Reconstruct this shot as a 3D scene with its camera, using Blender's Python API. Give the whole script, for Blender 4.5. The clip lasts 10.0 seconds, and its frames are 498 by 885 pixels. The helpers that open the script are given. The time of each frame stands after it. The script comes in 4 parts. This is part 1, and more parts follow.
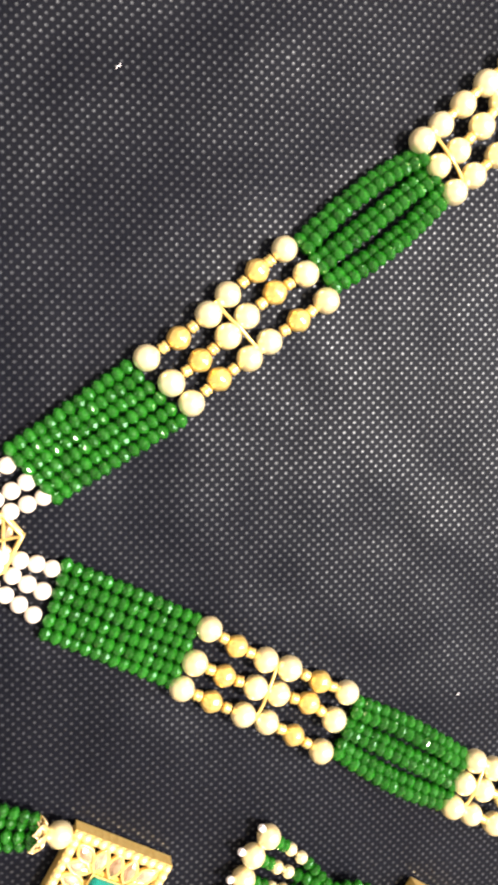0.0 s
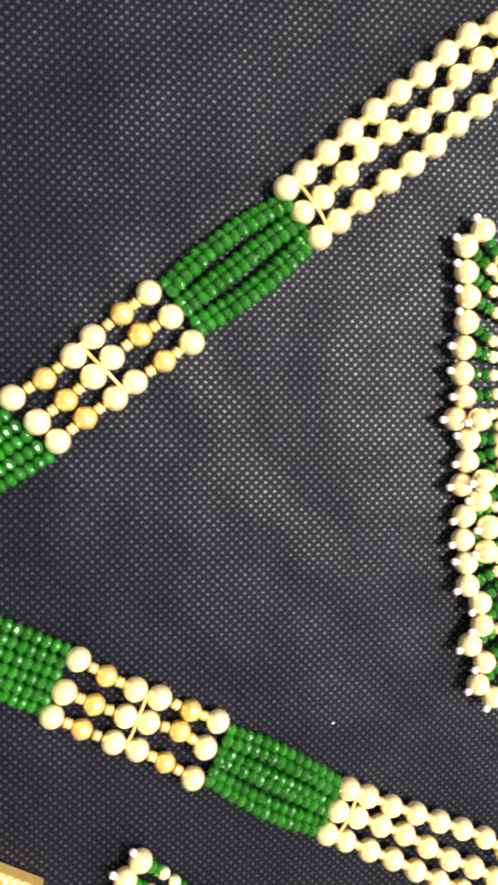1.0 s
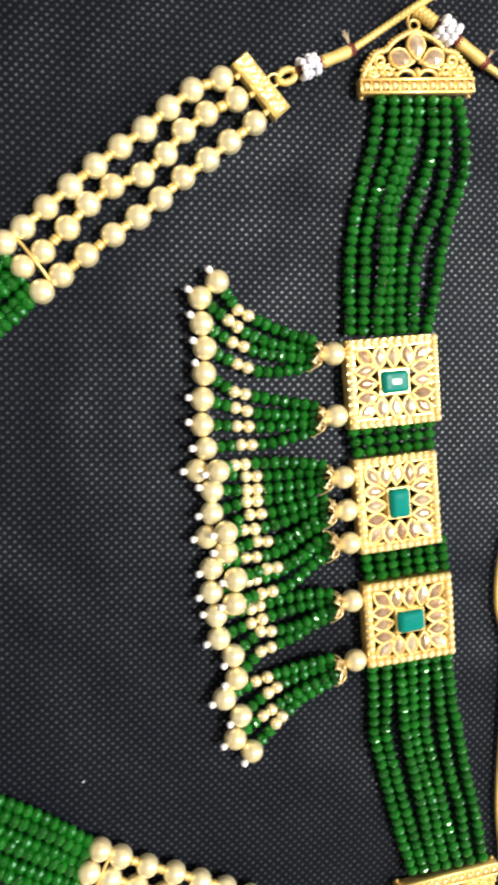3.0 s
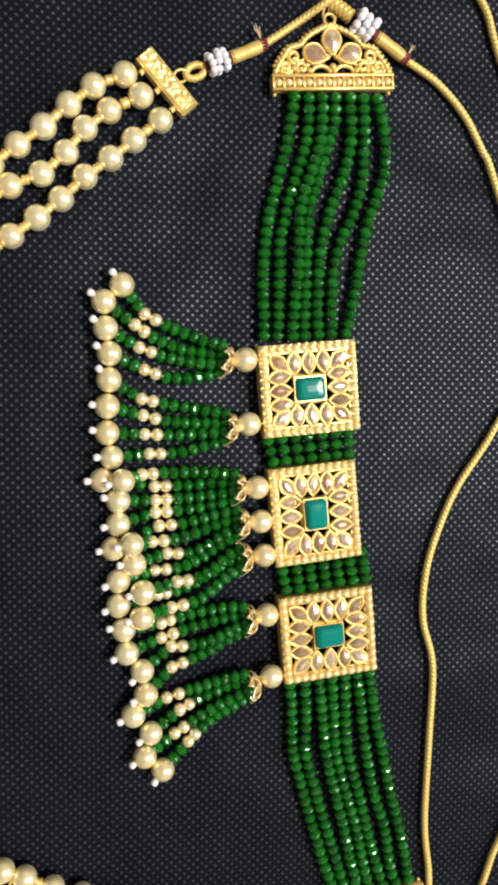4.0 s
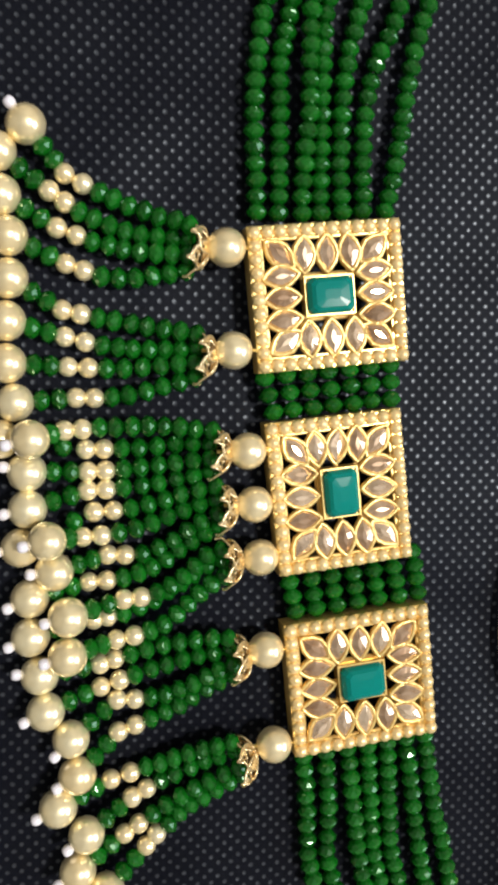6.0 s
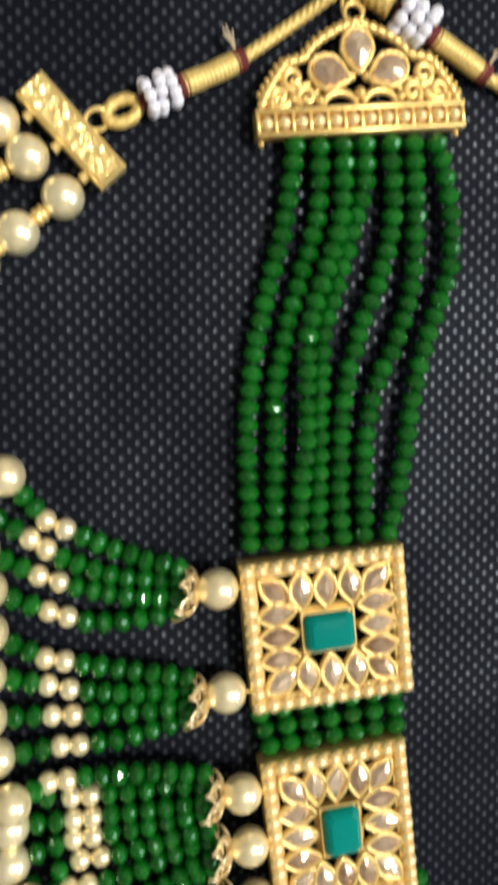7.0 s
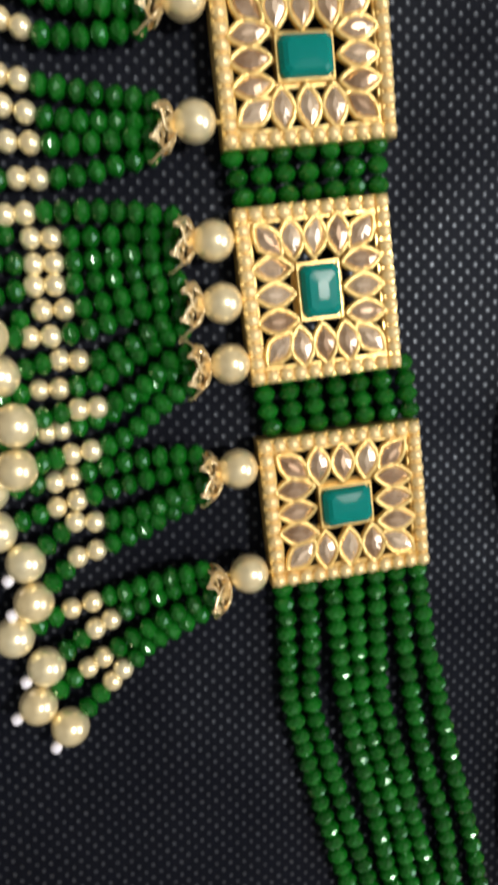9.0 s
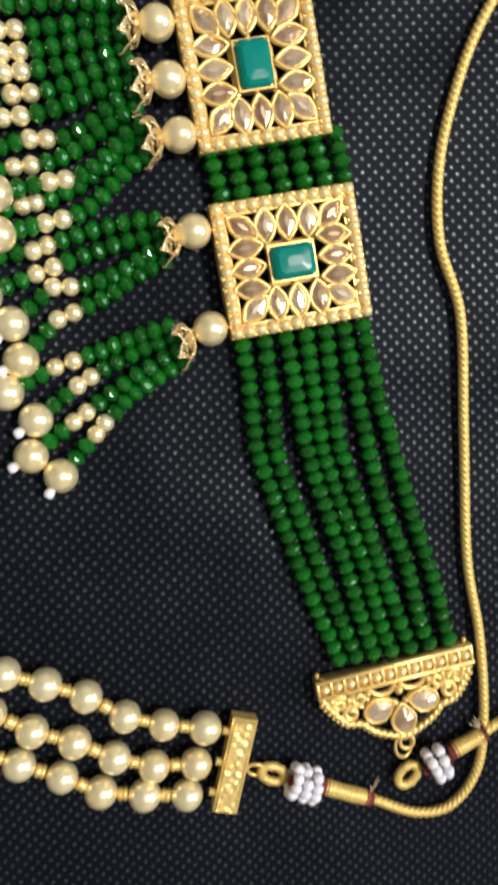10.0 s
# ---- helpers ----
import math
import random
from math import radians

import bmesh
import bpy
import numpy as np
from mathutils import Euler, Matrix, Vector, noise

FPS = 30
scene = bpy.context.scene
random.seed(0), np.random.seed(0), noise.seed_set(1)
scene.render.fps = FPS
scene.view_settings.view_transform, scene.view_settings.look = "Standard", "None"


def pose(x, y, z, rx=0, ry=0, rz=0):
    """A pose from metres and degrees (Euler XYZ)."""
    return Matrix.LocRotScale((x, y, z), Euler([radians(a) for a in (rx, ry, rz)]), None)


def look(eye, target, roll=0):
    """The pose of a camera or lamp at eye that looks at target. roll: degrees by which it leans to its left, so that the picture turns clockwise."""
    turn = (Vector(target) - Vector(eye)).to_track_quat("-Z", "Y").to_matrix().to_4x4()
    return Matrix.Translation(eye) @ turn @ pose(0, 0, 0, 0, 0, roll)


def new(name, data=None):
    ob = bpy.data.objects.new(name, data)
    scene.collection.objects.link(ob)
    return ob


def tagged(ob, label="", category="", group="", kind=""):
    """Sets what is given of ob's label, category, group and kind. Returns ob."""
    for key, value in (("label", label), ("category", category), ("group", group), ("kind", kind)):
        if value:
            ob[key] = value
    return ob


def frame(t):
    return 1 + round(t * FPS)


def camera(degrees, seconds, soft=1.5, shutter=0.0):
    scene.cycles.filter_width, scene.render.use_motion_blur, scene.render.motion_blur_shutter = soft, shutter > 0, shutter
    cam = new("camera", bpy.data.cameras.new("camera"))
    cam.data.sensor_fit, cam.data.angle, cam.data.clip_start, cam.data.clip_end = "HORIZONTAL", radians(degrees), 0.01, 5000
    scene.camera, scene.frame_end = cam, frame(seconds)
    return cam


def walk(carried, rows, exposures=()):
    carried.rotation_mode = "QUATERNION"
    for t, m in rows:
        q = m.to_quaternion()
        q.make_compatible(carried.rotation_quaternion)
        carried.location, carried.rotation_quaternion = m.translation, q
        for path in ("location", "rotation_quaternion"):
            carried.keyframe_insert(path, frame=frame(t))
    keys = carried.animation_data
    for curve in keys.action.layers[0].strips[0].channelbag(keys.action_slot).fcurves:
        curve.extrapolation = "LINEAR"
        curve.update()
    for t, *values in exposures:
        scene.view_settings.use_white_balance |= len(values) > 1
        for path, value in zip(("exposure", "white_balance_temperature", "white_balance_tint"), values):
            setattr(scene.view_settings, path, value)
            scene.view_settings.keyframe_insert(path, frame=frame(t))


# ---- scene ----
MM = 0.001
cam = camera(33.83, 10.0, soft=3.5, shutter=0.4)
# seconds; eye in millimetres over the cloth; turn in degrees
PATH = [
    (0, -176.25, -0.15, 201.59, -7.660, -12.327, 0.048),
    (0.5, -160.85, 4.35, 206.51, -7.299, -11.799, 0.404),
    (1, -141.57, 9.65, 214.08, -7.558, -11.641, 0.512),
    (1.5, -126.50, 10.35, 222.55, -7.014, -11.910, -0.028),
    (2, -112.72, 10.72, 231.42, -5.054, -12.798, -1.206),
    (2.5, -95.40, 15.27, 227.61, -5.625, -12.738, -0.908),
    (3, -74.67, 18.08, 225.04, -5.917, -12.728, 0.006),
    (3.2, -67.28, 19.48, 226.83, -5.953, -12.897, 0.098),
    (4.3, -45.51, 20.55, 216.42, -6.127, -12.219, 0.406),
    (4.5, -46.17, 22.93, 205.69, -6.189, -12.945, 0.575),
    (5, -38.31, 19.38, 181.09, -5.954, -12.918, 0.571),
    (5.2, -35.21, 15.44, 175.28, -5.862, -12.279, 0.632),
    (6.3, -22.73, -2.08, 137.36, -5.363, -10.899, -0.655),
    (6.5, -23.10, 10.26, 134.47, -4.340, -10.933, -0.442),
    (7, -15.81, 56.51, 133.16, -5.912, -9.145, -0.757),
    (7.3, -16.05, 67.13, 132.34, -5.764, -11.364, -0.698),
    (7.5, -12.72, 64.99, 131.95, -4.775, -10.284, -0.745),
    (8, -14.36, 31.68, 132.72, -5.380, -9.384, -1.386),
    (8.5, -10.81, -0.24, 139.97, -7.366, -8.847, -2.518),
    (9, -12.53, -25.79, 135.38, -9.398, -9.003, -1.203),
    (9.5, -5.30, -50.08, 143.28, -9.067, -8.319, -2.243),
    (10, -7.85, -69.42, 160.47, -7.817, -8.227, -5.078),
]
EXPOSURES = [(0.0, 1.5, 7350, 22), (0.5, 1.55, 7350, 22), (1.0, 1.32, 7250, 20), (1.5, 0.97, 7150, 17), (2.0, 0.46, 7100, 15), (2.5, 0.58, 6900, 13), (3.0, 0.56, 6700, 12), (4.5, -0.08, 6650, 13), (6.5, -0.1, 6400, 16), (7.5, 0.0, 6450, 8), (8.0, -0.02, 6350, 11), (8.5, -0.15, 6350, 12), (9.0, -0.32, 6400, 16), (10.0, -0.14, 6450, 13)]
walk(cam, [(t, pose(x * MM, y * MM, z * MM, rx, ry, rz)) for t, x, y, z, rx, ry, rz in PATH], EXPOSURES)

# ---- light: one ceiling light in a closed room ----
world = bpy.data.worlds.new("world")
scene.world = world
world.use_nodes = True
world.node_tree.nodes["Background"].inputs[0].default_value = (0.8, 0.9, 1.0, 1)
world.node_tree.nodes["Background"].inputs[1].default_value = 0.05
LAMP_AT, LAMP_RADIUS, LAMP_WATTS = (0.85, 0.05, 1.95), 0.15, 140
lamp_data = bpy.data.lights.new("ceiling_lamp", "POINT")
lamp_data.shadow_soft_size, lamp_data.energy, lamp_data.color = LAMP_RADIUS, LAMP_WATTS, (1.0, 0.94, 0.83)
lamp = new("ceiling_lamp", lamp_data)
lamp.location = LAMP_AT
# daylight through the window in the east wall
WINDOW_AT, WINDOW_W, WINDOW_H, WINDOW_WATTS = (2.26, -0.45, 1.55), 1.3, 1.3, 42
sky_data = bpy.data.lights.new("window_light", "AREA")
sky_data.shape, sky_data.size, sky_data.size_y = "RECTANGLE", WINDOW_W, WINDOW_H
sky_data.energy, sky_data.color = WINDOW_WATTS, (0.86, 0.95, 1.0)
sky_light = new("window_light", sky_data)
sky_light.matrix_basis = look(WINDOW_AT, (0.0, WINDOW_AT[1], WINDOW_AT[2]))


# ---- materials ----
def material(name):
    m = bpy.data.materials.new(name)
    m.use_nodes = True
    tree = m.node_tree
    return m, tree, tree.nodes["Principled BSDF"]


def node(tree, kind, **inputs):
    n = tree.nodes.new(kind)
    for key, value in inputs.items():
        n.inputs[key.replace("_", " ")].default_value = value
    return n


def math_node(tree, op, a, b=None):
    n = tree.nodes.new("ShaderNodeMath")
    n.operation = op
    for k, v in enumerate((a, b)):
        if v is None:
            continue
        if isinstance(v, (int, float)):
            n.inputs[k].default_value = v
        else:
            tree.links.new(v, n.inputs[k])
    return n.outputs[0]


def ramp(tree, factor, stops):
    n = tree.nodes.new("ShaderNodeValToRGB")
    while len(n.color_ramp.elements) < len(stops):
        n.color_ramp.elements.new(0.5)
    for e, (at, rgb) in zip(n.color_ramp.elements, stops):
        e.position, e.color = at, (*rgb, 1)
    tree.links.new(factor, n.inputs[0])
    return n.outputs[0]


def coords(tree):
    return tree.nodes.new("ShaderNodeTexCoord").outputs["Object"]


def noise_at(tree, scale, detail=3.0):
    n = node(tree, "ShaderNodeTexNoise", Scale=scale, Detail=detail)
    tree.links.new(coords(tree), n.inputs["Vector"])
    return n.outputs[0]


def bump(tree, bsdf, height, strength, distance):
    n = node(tree, "ShaderNodeBump", Strength=strength, Distance=distance)
    tree.links.new(height, n.inputs["Height"])
    tree.links.new(n.outputs[0], bsdf.inputs["Normal"])


def varied(name, low, high, scale, rough, metal=0.0, coat=0.0, relief=0.0, per_piece=0.35, coat_rough=0.12):
    """A material whose colour wanders between two tones, by grain and from piece to piece."""
    m, tree, bsdf = material(name)
    info = tree.nodes.new("ShaderNodeObjectInfo")
    grain = noise_at(tree, scale)
    mix = math_node(tree, "ADD", math_node(tree, "MULTIPLY", grain, 1 - per_piece), math_node(tree, "MULTIPLY", info.outputs["Random"], per_piece))
    tree.links.new(ramp(tree, mix, ((0.25, low), (0.75, high))), bsdf.inputs["Base Color"])
    bsdf.inputs["Roughness"].default_value, bsdf.inputs["Metallic"].default_value = rough, metal
    bsdf.inputs["Coat Weight"].default_value, bsdf.inputs["Coat Roughness"].default_value = coat, coat_rough
    if relief:
        bump(tree, bsdf, noise_at(tree, scale * 1.7), 0.5, relief)
    return m


def cloth_material():
    """Dark non-woven cloth: matt fibres, with a staggered lattice of small shiny pressed points, 2.58 mm apart."""
    m, tree, bsdf = material("cloth")
    turn = node(tree, "ShaderNodeVectorRotate", Angle=radians(45.6))
    turn.rotation_type = "Z_AXIS"
    tree.links.new(coords(tree), turn.inputs["Vector"])
    wobble = node(tree, "ShaderNodeTexNoise", Scale=420.0, Detail=1.0)
    tree.links.new(coords(tree), wobble.inputs["Vector"])
    shift = tree.nodes.new("ShaderNodeVectorMath")
    shift.operation = "MULTIPLY_ADD"
    tree.links.new(wobble.outputs["Color"], shift.inputs[0])
    shift.inputs[1].default_value = (0.0005, 0.0005, 0)
    tree.links.new(turn.outputs[0], shift.inputs[2])
    split = tree.nodes.new("ShaderNodeSeparateXYZ")
    tree.links.new(shift.outputs[0], split.inputs[0])
    pitch = 0.001826
    cell = []
    for axis in (0, 1):
        f = math_node(tree, "FRACT", math_node(tree, "DIVIDE", split.outputs[axis], pitch))
        cell.append(math_node(tree, "SUBTRACT", f, 0.5))
    far = math_node(tree, "SQRT", math_node(tree, "ADD", math_node(tree, "MULTIPLY", cell[0], cell[0]), math_node(tree, "MULTIPLY", cell[1], cell[1])))
    spot = node(tree, "ShaderNodeMapRange", From_Min=0.32, From_Max=0.08)
    spot.interpolation_type = "SMOOTHSTEP"
    tree.links.new(far, spot.inputs["Value"])
    worn = node(tree, "ShaderNodeMapRange", From_Min=0.3, From_Max=0.7, To_Min=0.55, To_Max=1.0)
    tree.links.new(noise_at(tree, 700.0, 1.0), worn.inputs["Value"])
    spot = math_node(tree, "MULTIPLY", spot.outputs[0], worn.outputs[0])
    fibre = noise_at(tree, 1500.0, 4.0)
    stain = noise_at(tree, 14.0, 3.0)
    ground = ramp(tree, math_node(tree, "ADD", math_node(tree, "MULTIPLY", fibre, 0.6), math_node(tree, "MULTIPLY", stain, 0.4)), ((0.3, CLOTH_LOW), (0.7, CLOTH_HIGH)))
    mix = tree.nodes.new("ShaderNodeMix")
    mix.data_type = "RGBA"
    tree.links.new(spot, mix.inputs["Factor"])
    tree.links.new(ground, mix.inputs[6])
    mix.inputs[7].default_value = (*CLOTH_SPOT, 1)
    tree.links.new(mix.outputs[2], bsdf.inputs["Base Color"])
    rough = math_node(tree, "SUBTRACT", 0.48, math_node(tree, "MULTIPLY", spot, 0.15))
    tree.links.new(rough, bsdf.inputs["Roughness"])
    tree.links.new(math_node(tree, "ADD", 0.07, math_node(tree, "MULTIPLY", spot, 0.72)), bsdf.inputs["Specular IOR Level"])
    bsdf.inputs["Specular Tint"].default_value = (0.76, 0.88, 1.0, 1)
    height = math_node(tree, "ADD", math_node(tree, "MULTIPLY", fibre, 0.35), math_node(tree, "MULTIPLY", spot, -0.5))
    wave = node(tree, "ShaderNodeBump", Strength=1.0, Distance=0.007)
    tree.links.new(noise_at(tree, 16.0, 2.0), wave.inputs["Height"])
    fine = node(tree, "ShaderNodeBump", Strength=0.5, Distance=0.0002)
    tree.links.new(height, fine.inputs["Height"])
    tree.links.new(wave.outputs[0], fine.inputs["Normal"])
    tree.links.new(fine.outputs[0], bsdf.inputs["Normal"])
    return m


CLOTH_LOW, CLOTH_HIGH, CLOTH_SPOT = (0.0026, 0.0031, 0.0056), (0.0066, 0.0076, 0.0130), (0.025, 0.027, 0.035)
CLOTH = cloth_material()
GREEN = varied("green_crystal", (0.001, 0.052, 0.003), (0.004, 0.145, 0.010), 700, 0.13, per_piece=0.3)
GREEN.node_tree.nodes["Principled BSDF"].inputs["Specular IOR Level"].default_value = 0.65
GREEN.node_tree.nodes["Principled BSDF"].inputs["Specular Tint"].default_value = (0.62, 1.0, 0.72, 1)
PEARL = varied("cream_pearl", (1.0, 0.83, 0.47), (1.0, 0.92, 0.62), 420, 0.25, metal=0.6, coat=1.0, coat_rough=0.13, relief=0.00006)
WHITE_PEARL = varied("white_pearl", (0.74, 0.66, 0.58), (0.82, 0.76, 0.68), 200, 0.4, coat=0.2, relief=0.0001)
SEED = varied("white_glass", (0.80, 0.81, 0.92), (0.90, 0.90, 0.98), 300, 0.25, coat=0.4)
GOLD = varied("gold_plate", (0.88, 0.60, 0.19), (1.0, 0.78, 0.32), 900, 0.28, metal=0.55, relief=0.00006, per_piece=0.2)
BRIGHT_GOLD = varied("engraved_gold", (0.85, 0.56, 0.15), (1.0, 0.75, 0.30), 900, 0.28, metal=0.62, relief=0.00006, per_piece=0.2)
GOLD_FOIL = varied("stamped_gold", (0.86, 0.64, 0.32), (1.0, 0.86, 0.56), 900, 0.22, metal=0.8, relief=0.00008, per_piece=0.2)
PALE_GOLD = varied("pale_gold", (0.96, 0.70, 0.31), (1.0, 0.83, 0.46), 900, 0.30, metal=0.4, relief=0.00004, per_piece=0.2)
GOLD_THREAD = varied("gold_thread", (0.62, 0.42, 0.10), (0.92, 0.72, 0.27), 1800, 0.42, metal=0.3, relief=0.00012, per_piece=0.1)
MAROON = varied("maroon_thread", (0.10, 0.012, 0.012), (0.20, 0.03, 0.025), 2500, 0.8, relief=0.0001)
TUFT = varied("beige_thread", (0.45, 0.36, 0.24), (0.6, 0.5, 0.36), 2500, 0.8)
THREAD = varied("dark_thread", (0.02, 0.03, 0.02), (0.04, 0.05, 0.03), 900, 0.7)
CRYSTAL = varied("champagne_crystal", (0.50, 0.31, 0.18), (1.0, 0.82, 0.60), 500, 0.13, metal=0.72, coat=1.0, coat_rough=0.04, per_piece=0.4)
TEAL = varied("teal_stone", (0.0, 0.20, 0.175), (0.0, 0.235, 0.205), 60, 0.17, coat=0.0, per_piece=0.2)
TEAL.node_tree.nodes["Principled BSDF"].inputs["Specular IOR Level"].default_value = 0.12
PAINT = varied("wall_paint", (0.40, 0.38, 0.34), (0.47, 0.45, 0.40), 3, 0.8)
WHITEWASH = varied("ceiling_paint", (0.36, 0.37, 0.38), (0.42, 0.43, 0.44), 3, 0.8)
FLOOR = varied("floor_tile", (0.42, 0.38, 0.33), (0.52, 0.48, 0.42), 5, 0.4)


# ---- making meshes and parts ----
PLACE = {}


def mesh_of(name, verts, faces, mat, smooth=True):
    me = bpy.data.meshes.new(name)
    me.from_pydata([tuple(v) for v in verts], [], faces)
    me.materials.append(mat)
    me.polygons.foreach_set("use_smooth", [smooth] * len(me.polygons))
    me.validate()
    me.update()
    return me


def thing(name, at, label, category, group=""):
    ob = new(name)
    ob.empty_display_size = 0.01
    m = Matrix.Translation(Vector(at) * MM)
    ob.matrix_basis = m
    PLACE[ob.name] = m
    return tagged(ob, label, category, group)


def part(name, me, parent, m=None, label=""):
    """One mesh object under a thing or a part, at the world pose m."""
    m = m or PLACE[parent.name]
    ob = new(name, me)
    ob.parent = parent
    ob.matrix_parent_inverse = PLACE[parent.name].inverted()
    ob.matrix_basis = m
    PLACE[ob.name] = m
    if label:
        tagged(ob, label)
    return ob


def merged(name, pieces, mat, smooth=False):
    """One mesh from several (verts, faces) pieces."""
    verts, faces = [], []
    for v, f in pieces:
        base = len(verts)
        verts += [tuple(p) for p in v]
        faces += [tuple(i + base for i in face) for face in f]
    return mesh_of(name, verts, faces, mat, smooth)


def lathe(profile, n, turn=0.0):
    """Rings of n corners about z; turn: the part of a step by which each ring is turned from the last."""
    verts, faces = [], []
    for k, (r, z) in enumerate(profile):
        verts += [(r * math.cos(math.tau * (i + turn * k) / n), r * math.sin(math.tau * (i + turn * k) / n), z) for i in range(n)]
    for k in range(len(profile) - 1):
        for i in range(n):
            a, b, c, d = k * n + i, k * n + (i + 1) % n, (k + 1) * n + (i + 1) % n, (k + 1) * n + i
            faces += [(a, b, d), (b, c, d)] if turn else [(a, b, c, d)]
    faces += [tuple(reversed(range(n))), tuple(range((len(profile) - 1) * n, len(profile) * n))]
    return verts, faces


def box(x0, x1, y0, y1, z0, z1):
    v = [(x, y, z) for z in (z0, z1) for y in (y0, y1) for x in (x0, x1)]
    return v, [(0, 2, 3, 1), (4, 5, 7, 6), (0, 1, 5, 4), (2, 6, 7, 3), (0, 4, 6, 2), (1, 3, 7, 5)]


def block(x0, x1, y0, y1, z0, z1, c):
    """A box whose upper edges are bevelled by c."""
    v = [(x, y, z0) for y in (y0, y1) for x in (x0, x1)] + [(x, y, z1 - c) for y in (y0, y1) for x in (x0, x1)]
    v += [(x, y, z1) for y in (y0 + c, y1 - c) for x in (x0 + c, x1 - c)]
    f = [(0, 2, 3, 1), (8, 9, 11, 10)]
    for k in (0, 4):
        f += [(k, k + 1, k + 5, k + 4), (k + 1, k + 3, k + 7, k + 5), (k + 3, k + 2, k + 6, k + 7), (k + 2, k, k + 4, k + 6)]
    return v, f


def tube(path, radius, sides=8, closed=False, shape=None):
    """A tube along points (mm). shape(angle, run) scales the radius, run in mm along the tube."""
    pts = [Vector(p) for p in path]
    n, verts, faces, run = len(pts), [], [], 0.0
    for k, p in enumerate(pts):
        a, b = (pts[k - 1], pts[(k + 1) % n]) if closed else (pts[max(k - 1, 0)], pts[min(k + 1, n - 1)])
        ahead = (b - a).normalized()
        side = ahead.cross((0, 0, 1) if abs(ahead.z) < 0.9 else (1, 0, 0)).normalized()
        up = side.cross(ahead)
        if k:
            run += (p - pts[k - 1]).length
        for i in range(sides):
            t = math.tau * i / sides
            r = radius * (shape(t, run) if shape else 1)
            verts.append(p + r * (math.cos(t) * side + math.sin(t) * up))
    for k in range(n if closed else n - 1):
        for i in range(sides):
            j, q = (i + 1) % sides, (k + 1) % n
            faces.append((k * sides + i, k * sides + j, q * sides + j, q * sides + i))
    if not closed:
        faces += [tuple(range(sides)), tuple(reversed(range((n - 1) * sides, n * sides)))]
    return verts, faces


def ball(r, at=(0, 0, 0), n=10, m=6, squash=1.0):
    prof = [(r * math.sin(math.pi * k / m), -r * squash * math.cos(math.pi * k / m)) for k in range(m + 1)]
    prof[0], prof[-1] = (r * 0.05, prof[0][1]), (r * 0.05, prof[-1][1])
    v, f = lathe(prof, n)
    return [(x + at[0], y + at[1], z + at[2]) for x, y, z in v], f


def moved(piece, dx=0, dy=0, dz=0, turn=0.0):
    c, s = math.cos(radians(turn)), math.sin(radians(turn))
    return [(x * c - y * s + dx, x * s + y * c + dy, z + dz) for x, y, z in piece[0]], piece[1]


def metres(piece):
    return [(x * MM, y * MM, z * MM) for x, y, z in piece[0]], piece[1]


def spline(points, step=0.4):
    """A smooth line through points, resampled at even steps (mm)."""
    p = [Vector(q) for q in points]
    p = [2 * p[0] - p[1], *p, 2 * p[-1] - p[-2]]
    fine = []
    for k in range(1, len(p) - 2):
        a, b, c, d = p[k - 1 : k + 3]
        for i in range(24):
            t = i / 24
            fine.append(0.5 * (2 * b + (c - a) * t + (2 * a - 5 * b + 4 * c - d) * t * t + (3 * b - a - 3 * c + d) * t**3))
    fine.append(p[-2])
    runs = np.concatenate([[0], np.cumsum([(fine[k + 1] - fine[k]).length for k in range(len(fine) - 1)])])
    count = max(2, round(runs[-1] / step) + 1)
    xyz = np.array(fine)
    return [Vector([np.interp(s, runs, xyz[:, a]) for a in range(3)]) for s in np.linspace(0, runs[-1], count)]


def aim(at, ahead, spin=0.0, size=1.0):
    """A pose (from mm) whose z points ahead."""
    turn = Vector(ahead).to_track_quat("Z", "Y").to_matrix().to_4x4()
    return Matrix.Translation(Vector(at) * MM) @ turn @ Matrix.Rotation(spin, 4, "Z") @ Matrix.Scale(size, 4)


# ---- bead shapes ----
def unit(name, piece, mat, smooth):
    return merged(name, [metres(piece)], mat, smooth)


def pearl_mesh(name, r, mat):
    bm = bmesh.new()
    bmesh.ops.create_icosphere(bm, subdivisions=3, radius=r * MM)
    for v in bm.verts:
        v.co *= 1 + 0.012 * noise.noise(v.co * 400)
    for f in bm.faces:
        f.smooth = True
    me = bpy.data.meshes.new(name)
    bm.to_mesh(me)
    bm.free()
    me.materials.append(mat)
    return me


RONDELLE = unit("crystal_bead", lathe(((0.75, -1.42), (1.42, -0.95), (1.88, -0.2), (1.88, 0.2), (1.42, 0.95), (0.75, 1.42)), 9, 0.5), GREEN, False)
BIG_PEARL = pearl_mesh("pearl", 3.4, PEARL)
SMALL_PEARL = pearl_mesh("small_pearl", 1.82, PEARL)
PALE_PEARL = pearl_mesh("white_pearl", 2.15, WHITE_PEARL)
ROUND_SEED = unit("seed_bead", lathe([(0.50 + 0.68 * math.cos(a), 1.08 * math.sin(a)) for a in np.linspace(-2.3, 2.3, 9)], 12), SEED, True)
SPACER = unit("spacer_bead", lathe(((0.75, -1.0), (1.25, -0.85), (1.35, -0.35), (1.1, 0.0), (1.35, 0.35), (1.25, 0.85), (0.75, 1.0)), 12), GOLD, True)


